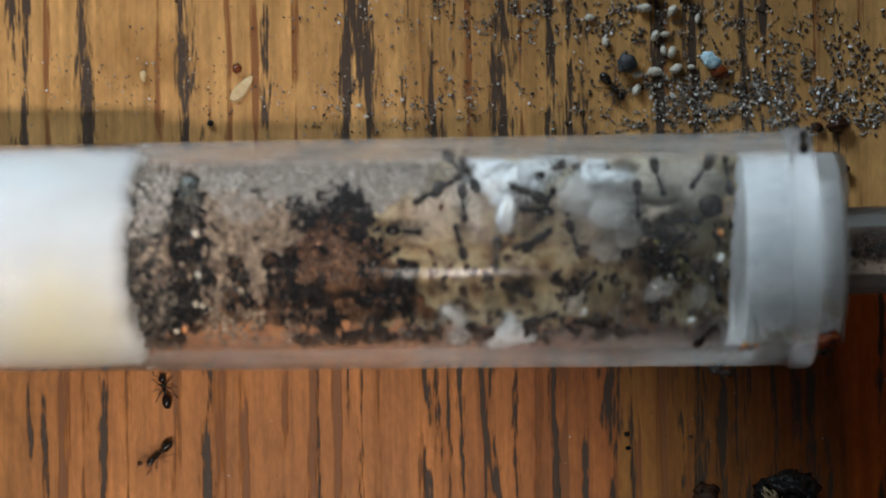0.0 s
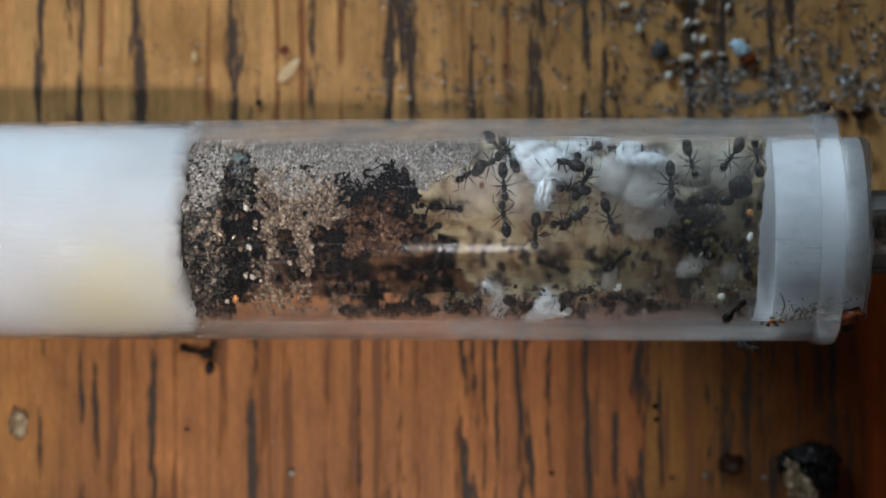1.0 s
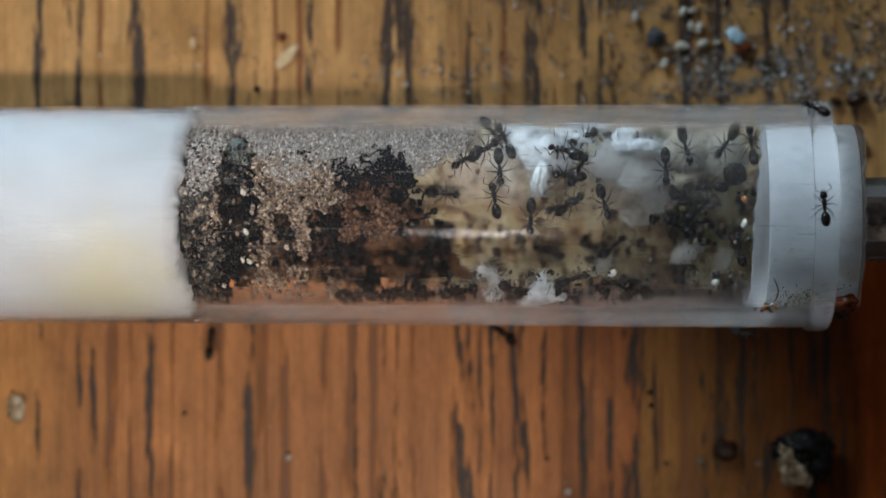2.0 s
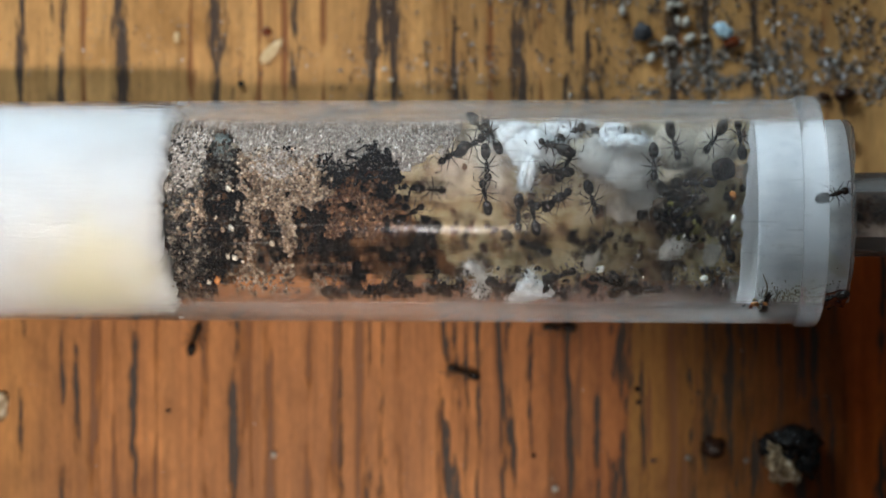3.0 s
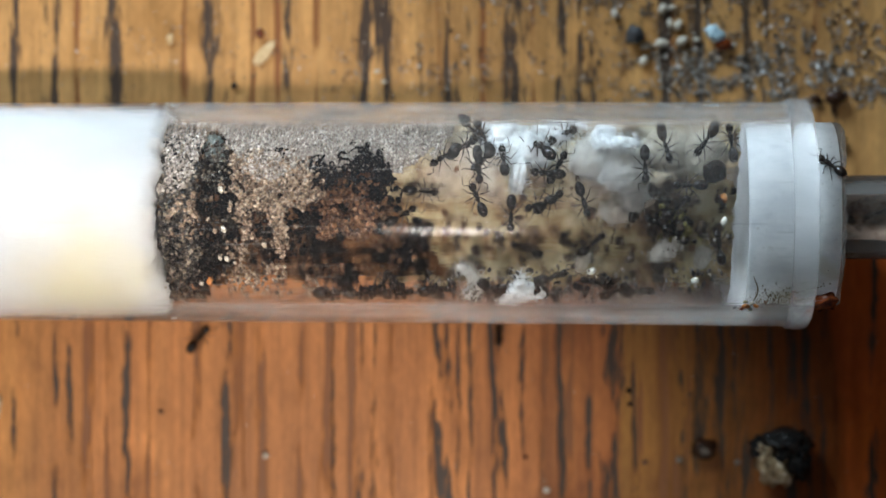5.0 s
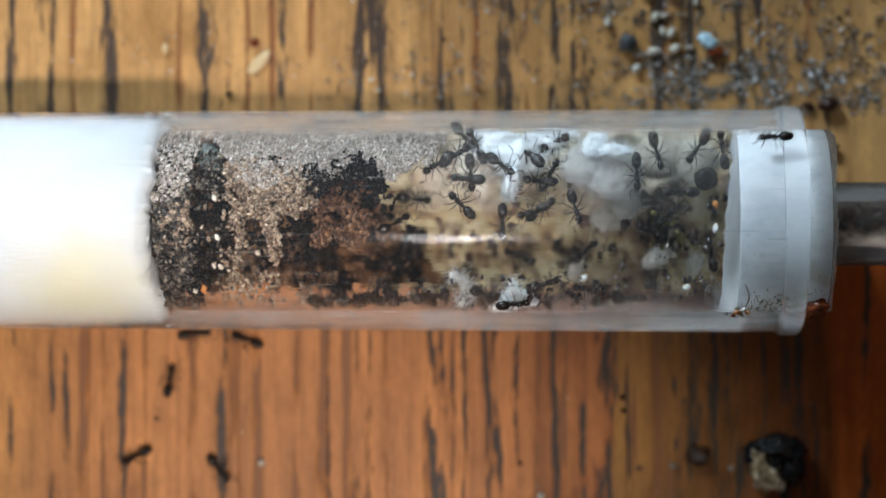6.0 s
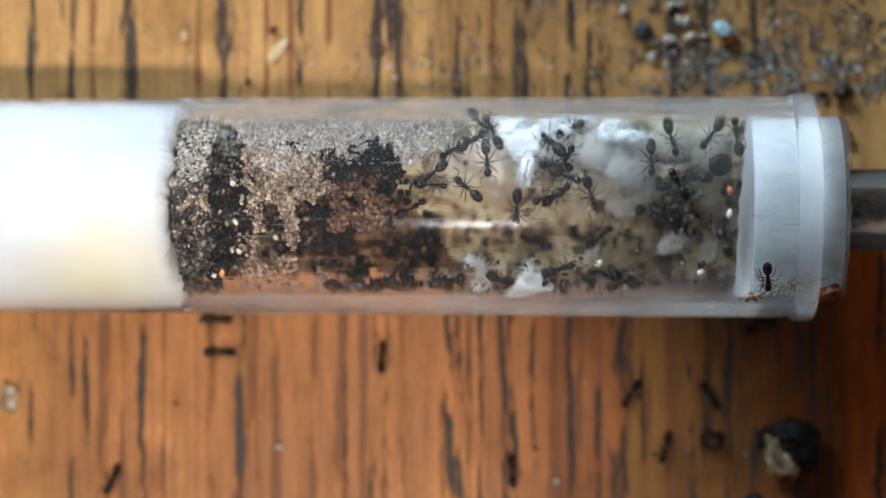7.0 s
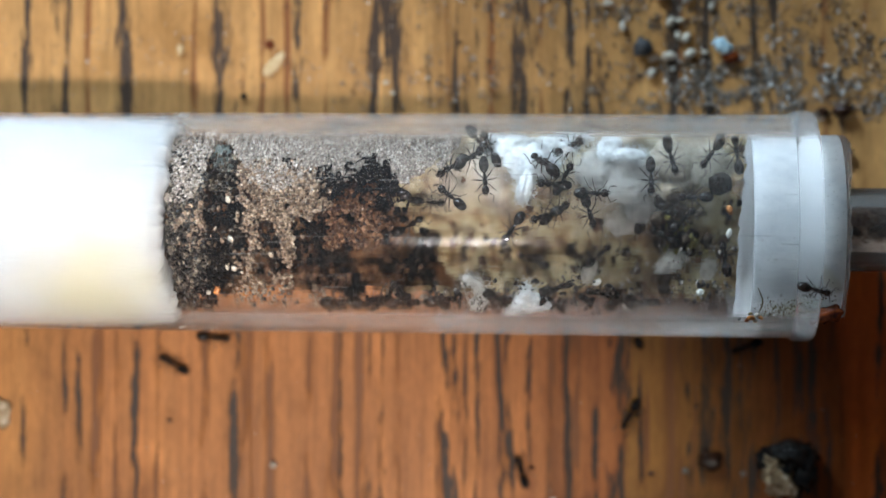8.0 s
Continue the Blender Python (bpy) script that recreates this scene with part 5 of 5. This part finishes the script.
limb(bm, [on_tube(22.9 + 0.22 * math.sin(f * 0.5), -6.2 + 0.22 * f, 0, 8.2).translation / MM for f in range(9)], [0.03, 0.05, 0.06, 0.06, 0.055, 0.05, 0.05, 0.04, 0.02])
thing("fibre", bm, GRIME, "curled brown fibre stuck on the tube wall", "fibre")


# ---- movement ----
def headings(rows):
    """Rows of (t, x, y[, heading]) completed with the way each step points, turning less than 90 degrees at a time."""
    out, last = [], None
    for i, r in enumerate(rows):
        if len(r) > 3:
            h = r[3]
        else:
            j = min(i, len(rows) - 2)
            dx, dy = rows[j + 1][1] - rows[j][1], rows[j + 1][2] - rows[j][2]
            h = math.degrees(math.atan2(dy, dx)) if math.hypot(dx, dy) > 0.7 or last is None else last
        if last is not None:
            h = last + (h - last + 180) % 360 - 180
            if abs(h - last) > 80:
                p = out[-1]
                for f in (0.34, 0.67):
                    out.append((p[0] + (r[0] - p[0]) * f, p[1] + (r[1] - p[1]) * f, p[2] + (r[2] - p[2]) * f, last + (h - last) * f))
        out.append((r[0], r[1], r[2], h))
        last = h
    return out


def crawl(ant, rows, place, gait=True):
    """Keys an ant along rows of seconds and plan millimetres, with its legs swinging while it goes."""
    rows = headings(rows)
    keys = [(t, place(x, y, h)) for t, x, y, h in rows]
    if rows[0][0] > 0.05:
        keys.insert(0, (0.0, keys[0][1]))
    if rows[-1][0] < 7.95:
        keys.append((8.0, keys[-1][1]))
    walk(ant, keys)
    if not gait:
        return
    t0, t1 = rows[0][0], rows[-1][0]
    legs = [c for c in ant.children if c.name.startswith("leg")]
    for k, leg in enumerate(legs):
        base = leg.matrix_basis.copy()
        steps = [(0.0, base)] if t0 > 0.05 else []
        n = max(2, int((t1 - t0) / 0.1))
        for i in range(n + 1):
            t = t0 + (t1 - t0) * i / n
            steps.append((t, base @ Matrix.Rotation(radians(15) * math.sin(2 * math.pi * (t * 3.3 + 0.5 * ((k + k // 3) % 2))), 4, "Z")))
        if t1 < 7.95:
            steps.append((8.0, base))
        walk(leg, steps)


def climbing(x, y, heading):
    """On the table as far as x = 5, on the tube beyond."""
    return on_table(x, y, heading) if x <= 5.0 else on_tube(x, y, heading)


def motions():
    crawl(another(on_table(-18.6, -9.5, 0), "black ant resting on the table beside the tube", "ants on the table"), [(0, -18.6, -9.5, 100), (0.5, -18.5, -9.7, 95), (1, -18.6, -9.3, 80), (1.5, -18.4, -9.4, 88), (2.2, -18.5, -9.4, 80), (3.5, -18.3, -9.3, 70), (4.7, -17.6, -9.5, 62), (5.8, -17.6, -8.3, 10), (6.5, -17.4, -8.5, 5), (7, -17.3, -8.4, 0), (8, -17.1, -8.5, -5)], on_table, False)
    crawl(another(on_table(-19.1, -14.1, 0), "black worker ant walking on the wooden table", "ants on the table"), [(0, -19.1, -14.1), (0.1, -20.9, -15.8), (0.25, -22.5, -20.7), (0.65, -23.5, -28)], on_table)
    crawl(another(on_table(-17.3, -12.1, 0), "black worker ant walking on the wooden table", "ants on the table"), [(0.15, -19, -4), (0.3, -17, -7.5), (0.4, -13.5, -8.7), (0.5, -10.6, -7.6), (0.6, -12.2, -6.7), (0.8, -15.8, -8), (1, -19.9, -8.9), (1.2, -22, -8.4), (1.5, -24.2, -8.1), (1.8, -24, -8.4), (2.2, -25.2, -4)], on_table)
    crawl(another(on_table(5.8, -28, 0), "black worker ant walking on the wooden table", "ants on the table"), [(0, 5.8, -28), (0.2, 3.8, -20.6), (0.4, -1.4, -17.9), (0.5, -3, -15.9), (0.6, -5.4, -12.8), (0.8, -7.3, -8), (1, -7.3, -4)], on_table)
    crawl(another(on_table(19.1, -28, 0), "black worker ant walking on the wooden table", "ants on the table"), [(0, 19.1, -28), (0.2, 17.1, -18.3), (0.4, 12, -15.8), (0.5, 10.1, -13.7), (0.6, 8.2, -12.2), (0.8, 6.6, -8.7), (1, 5.9, -4)], on_table)
    crawl(another(on_table(6.3, -8.6, 0), "black worker ant walking on the wooden table", "ants on the table"), [(0, 5.5, -4), (1.2, 5, -4.5), (1.5, 4, -8.3), (1.8, 4.1, -8.6), (2.2, 3.2, -8.8), (2.6, 4, -4)], on_table)
    crawl(another(on_table(-1.1, -28, 0), "black worker ant walking on the wooden table", "ants on the table"), [(1.6, -1.1, -28), (2.1, -3.1, -22.4), (2.2, -2.8, -21), (3.3, 3.2, -8.8, 195), (3.4, 2.9, -8.7, 200), (3.5, 2.0, -10.0, 215), (3.6, 0.5, -11.9, 205), (3.7, -1.3, -12.8, 200), (3.9, -7, -14.6), (4.1, -11, -15.3), (4.3, -12.1, -17.9), (4.5, -13.2, -21.2), (4.9, -14.2, -28)], on_table)
    crawl(another(on_table(15, -28, 0), "black worker ant walking on the wooden table", "ants on the table"), [(2.7, 17, -28), (3.3, 14.8, -17.5, 130), (3.4, 13.2, -14.6, 125), (3.5, 12.0, -14.1, 145), (3.6, 9.9, -13.6, 160), (3.7, 7.7, -13.3, 172), (3.8, 5.3, -13.5, 178), (3.9, 2.9, -13.5, 184), (4.1, -0.8, -13.7, 196), (4.3, -5.6, -15.3), (4.5, -8.1, -18), (4.7, -11, -19.9), (4.9, -13.5, -23.1), (5.3, -14.5, -28)], on_table)
    crawl(another(on_table(5.6, -4, 0), "black worker ant walking on the wooden table", "ants on the table"), [(2.9, 5.0, -4, -90), (3.3, 5.6, -9.8, 80), (3.4, 6.0, -8.9, 80), (3.5, 6.6, -8.5, 75), (3.7, 7.6, -5.5), (3.9, 6.4, -8.0, 180), (4.1, 8.0, -8.2, 20), (4.4, 9.6, -4.5, 60)], on_table)
    crawl(another(on_table(8.5, -4, 0), "black worker ant walking on the wooden table", "ants on the table"), [(2.6, 8.5, -4, -90), (3.3, 9.1, -12.0, 112), (3.4, 9.5, -10.3, 95), (3.5, 9.9, -9.4, 92), (3.7, 9.9, -10.3, 90), (3.9, 9.6, -10.6, 85), (4, 11.2, -9.4, 40), (4.1, 12.6, -8.4, 30), (4.4, 15.5, -5.5)], on_table)
    crawl(another(on_table(-14.4, -28, 0), "black worker ant walking on the wooden table", "ants on the table"), [(4.7, -14.4, -28), (5.2, -16.4, -21.9), (5.8, -19.8, -13.3, 60), (5.9, -19.3, -12.6, 68), (6, -19.5, -11.8, 80), (6.1, -20.5, -11.0, 100), (6.2, -20.5, -11.0, 97), (6.3, -20.3, -11.2, 92), (6.5, -20.2, -11.3, 90), (6.7, -20.8, -10.8, 72), (6.9, -17.8, -10.9), (7.1, -16.6, -10.9), (7.2, -15.7, -10.9), (7.3, -14.4, -12.9), (7.5, -12.4, -14.4), (7.6, -11.9, -16.4), (7.8, -11.7, -19.4), (8, -11.7, -24.6)], on_table)
    crawl(another(on_table(-14.7, -7.5, 0), "black worker ant walking on the wooden table", "ants on the table"), [(5.2, -14.7, -4), (5.8, -16.3, -15.9), (5.9, -16.5, -17.9), (6, -15.8, -18.6), (6.1, -15.1, -19.5), (6.2, -15.0, -20.4), (6.5, -15.0, -24), (6.9, -16.1, -28)], on_table)
    crawl(another(on_table(-15.7, -28, 0), "black worker ant walking on the wooden table", "ants on the table"), [(4.8, -15.7, -28), (5.3, -16.7, -20), (5.8, -20.1, -16.8), (5.9, -21.1, -17.3), (6, -22.1, -17.6), (6.1, -23.1, -18.1), (6.2, -24.3, -18.9), (6.3, -24.7, -20.2), (6.5, -25.3, -20.9), (6.7, -25.9, -19.9), (6.9, -25.3, -20.8), (7.1, -25.4, -20.7), (7.2, -26.1, -20.8), (7.5, -25, -28)], on_table)
    crawl(another(on_table(-4.6, -28, 0), "black worker ant walking on the wooden table", "ants on the table"), [(5.7, -4.6, -28), (6.2, -7.0, -23.6), (6.5, -5.8, -19.5), (6.7, -6.5, -16.1), (6.9, -5.5, -12.8), (7.1, -4.3, -8.9), (7.3, -5.0, -4)], on_table)
    crawl(another(on_table(8.4, -28, 0), "black worker ant walking on the wooden table", "ants on the table"), [(6.3, 8.4, -28), (6.7, 3.5, -21.3), (6.9, 5.0, -19.9), (7.1, 5.4, -19.9), (7.2, 4.7, -19.4), (7.3, 4.5, -19.7), (7.5, 3.4, -17.4), (7.6, 0.0, -16.5), (7.8, -5.5, -18.2), (8, -10.8, -25)], on_table)
    crawl(another(on_table(9.6, -28, 0), "black worker ant walking on the wooden table", "ants on the table"), [(7.2, 9.6, -28), (7.7, 7.6, -23.2), (8, 6.2, -18.5)], on_table)
    crawl(another(on_table(-14.1, -7.1, 0), "black worker ant walking on the wooden table", "ants on the table"), [(6.9, -10.2, -4), (7.2, -13.0, -8.0), (7.3, -14.2, -9.4), (7.5, -14.0, -12.0), (7.6, -15.2, -12.2), (7.8, -17.6, -12.0), (8, -20.2, -10.5)], on_table)
    crawl(another(on_table(-8, -4, 0), "black worker ant walking along the foot of the tube", "ants on the table"), [(5.1, -5.0, -4), (5.4, -8.0, -8.0, 185), (5.8, -9.9, -8.8), (5.9, -12.8, -9.1), (6, -13.7, -8.8), (6.1, -14.5, -8.5), (6.2, -14.7, -8.0), (6.5, -14.4, -4)], on_table)
    crawl(another(on_table(18.9, -4, 0), "black worker ant walking on the wooden table", "ants on the table"), [(6.1, 18.9, -4, -90), (6.4, 18.1, -10.0, -115), (6.6, 16.2, -11.3, -125), (6.8, 14.5, -13.3, -118), (7, 14.3, -14.1, -122), (7.4, 13.8, -13.9, -120), (7.6, 14.1, -14.8, -122), (8, 14.4, -14.2, -120)], on_table)
    crawl(another(on_table(22, -6, 0), "black worker ant walking on the wooden table", "ants on the table"), [(6.0, 21.5, -5, -90), (6.2, 22.9, -10.4, -100), (6.4, 21.9, -11.9, -140), (6.6, 19.4, -14.2, -135), (6.8, 17.4, -15.4, -110), (7, 16.9, -18.2, -105), (7.2, 15.6, -20.7, -115), (7.5, 14.6, -28)], on_table)
    crawl(another(on_table(24, -17, 0), "black worker ant walking on the wooden table", "ants on the table"), [(6.7, 24.5, -28, 100), (7, 20.3, -14.1, 125), (7.2, 18.1, -12.1, 125), (7.4, 17.3, -11.3, 120), (7.5, 16.8, -10.0, 130), (7.6, 16.3, -10.0, 145), (7.8, 15.6, -9.6, 150), (8, 14.6, -8.0, 120)], on_table)
    crawl(another(on_table(25, -6, 0), "black worker ant walking on the wooden table", "ants on the table"), [(6.5, 25.5, -5, -120), (7, 24.1, -8.9, -160), (7.2, 22.0, -8.5, -160), (7.4, 22.5, -9.1, -158), (7.6, 22.7, -9.5, -160), (8, 23.1, -9.0, -160)], on_table)
    crawl(another(on_table(14.2, 11.9, 0), "black worker ant walking on the wooden table", "ants on the table"), [(0, 14.2, 11.9, -50), (0.2, 13.2, 11.1, -55), (0.4, 12.6, 8.9, 10), (0.5, 14.1, 8.7, 10), (0.8, 17.3, 7.6, -20), (1.2, 19.4, 5.7, -80)], on_table)
    crawl(another(on_tube(19.6, -5.4, 0), "black worker ant walking on the outside of the tube", "ants on the tube"), [(1, 19.6, -5.4), (1.5, 22, -1.9), (1.6, 22.5, -0.9), (1.8, 26.2, -0.7), (2, 26.1, 0.5), (2.2, 25.6, 0.4), (3.3, 28.1, 1.2), (3.5, 27.8, 0.9), (3.9, 28, -0), (4.1, 28.4, 0.6), (4.3, 28.2, 2.3), (4.5, 28.5, 2.2), (4.7, 28.4, 2.3, 160), (5.3, 27.9, 4.6, 120), (5.8, 25.8, 6.2, 180), (6, 24.9, 5.6, 185), (6.2, 23.5, 3.3), (6.4, 22.9, -2.3), (6.5, 23.6, -4.9, -88), (6.8, 22.9, -4.9, -92), (7, 23.4, -4.9, -85), (7.2, 23.9, -4.5, -50), (7.4, 25, -4.1), (7.6, 25, -3.3, 20), (7.8, 26.8, -3.4, 0), (8, 26.7, -4.3, -15)], on_tube)
    crawl(another(on_tube(21.1, -9.1, 0), "black worker ant walking on the outside of the tube", "ants on the tube"), [(2.6, 21.1, -9.1), (3.3, 24.5, -3.2), (3.5, 24.3, -1.7), (3.7, 24, 1.7), (3.9, 21.7, 4.3), (4.1, 21, 6.3), (4.35, 20.2, 9.5, 100), (4.7, 20.0, 15.5, 90)], on_tube)
    crawl(another(on_tube(28.4, -7.9, 0), "black worker ant walking on the outside of the tube", "ants on the tube"), [(2.6, 28.4, -7.9), (3.3, 27.6, -3.8), (3.5, 27.8, -4.9), (3.7, 28.8, -6.4), (4.1, 28.5, -3.4), (4.3, 28.1, -1.8), (4.4, 28.5, -4.6, -80), (4.6, 28.5, -7.6, -90), (5.0, 28.3, -13.0, -90)], on_tube)
    crawl(another(on_tube(26.5, 6.9, 0), "black worker ant walking on the outside of the tube", "ants on the tube"), [(0, 26.5, 6.9), (1, 26.6, 8.4), (1.5, 27, 8.4), (2.2, 25.5, 6.9, 100), (2.7, 25.4, 10.5, 90), (3.1, 25.2, 15.5, 90)], on_tube)
    crawl(another(on_table(5.0, -2.5, 0), "black worker ant walking on the outside of the tube", "ants on the tube"), [(4.7, 5.0, -2.5, -90), (5.1, 5.0, -9.8, -90), (5.4, 5.1, -8.0, 90), (5.7, 5.4, -6.8, 40), (6, 6.4, -5.6, 10), (6.2, 8.7, -5.4), (6.4, 10.8, -6.3, -5), (6.6, 11.8, -6.0, 15), (6.7, 12.8, -3.8), (6.8, 14.2, -2.4), (6.9, 15.9, 0.3), (7, 16.9, 1.5), (7.1, 16.4, 2.4), (7.2, 15.3, 4.3), (7.3, 15.5, 4.2), (7.4, 16.8, 5.8), (7.6, 19.2, 6.7), (8, 20.0, 10.5, 80)], climbing)
    crawl(large_ant, [(0, 7.6, 4.3, 150), (1, 7.6, 5.0, 158), (1.5, 8.0, 5.1, 160), (2.2, 7.8, 4.8, 155), (3.5, 8.1, 4.9, 145), (4, 8.1, 4.7, 120), (4.5, 7.9, 5.0, 130), (6, 7.4, 5.0, 135), (6.5, 7.7, 4.8, 135), (7, 7.9, 4.8, 130), (8, 7.5, 4.6, 133)], under_wall, False)
    crawl(another(under_wall(3, 1, 0), "glossy black worker ant under the tube wall", "ants in the tube"), [(0, 3.0, 0.9, 105), (1, 3.3, 0.9, 100), (2.2, 2.9, 1.2, 100), (3.5, 3.3, 1.0, 105), (4, 3.0, 0.9, 110), (4.7, 3.3, 1.0, 112), (5.8, 2.7, 1.2, 130), (6, 2.6, 1.2, 135), (6.5, 2.3, 1.1, 135), (7, 1.9, 1.3, 140), (7.5, 1.6, 1.8, 128), (8, 0.9, 2.0, 140)], under_wall)
    crawl(another(under_wall(7.6, -5.6, 0), "black worker ant walking under the tube wall", "ants in the tube"), [(2.3, 7.6, -5.6, 100), (2.8, 7.0, -2.2, 100), (3.3, 6.0, 1.8, 105), (3.5, 5.7, 2.7, 110), (4, 5.5, 4.6, 90), (4.5, 5.3, 3.1, 165), (4.7, 5.2, 3.3, 150), (5.2, 5.0, 4.4, 60), (6, 5.5, 4.1, -40), (6.5, 7.0, 3.3, -45), (7, 9.0, 2.2, -20), (7.5, 10.7, 1.9, 10), (8, 11.0, 2.3, 0)], under_wall)
    crawl(another(under_wall(12, 6, 0), "black worker ant walking under the tube wall", "ants in the tube"), [(3.9, 12.0, 6.0, 178), (4.2, 8.6, 6.0, 182), (4.5, 4.9, 5.5, 190), (4.7, 3.9, 4.7, 230), (5.8, 3.3, 3.3, 200), (6, 3.0, 3.1, 175), (6.5, 0.8, 3.5, 185), (7, -0.6, 2.4, 220), (7.3, -2.6, 2.0, 180), (8, -3.2, 2.4, 160)], under_wall)
    crawl(another(under_wall(5.5, -0.2, 0), "black worker ant under the tube wall", "ants in the tube"), [(0, 5.5, -0.2, -95), (2.2, 5.5, -0.2, -92), (4.7, 5.6, -0.1, -92), (6.5, 5.5, -0.2, -90), (7.4, 5.4, -0.2, -100), (8, 5.3, -0.3, -125)], under_wall, False)


motions()
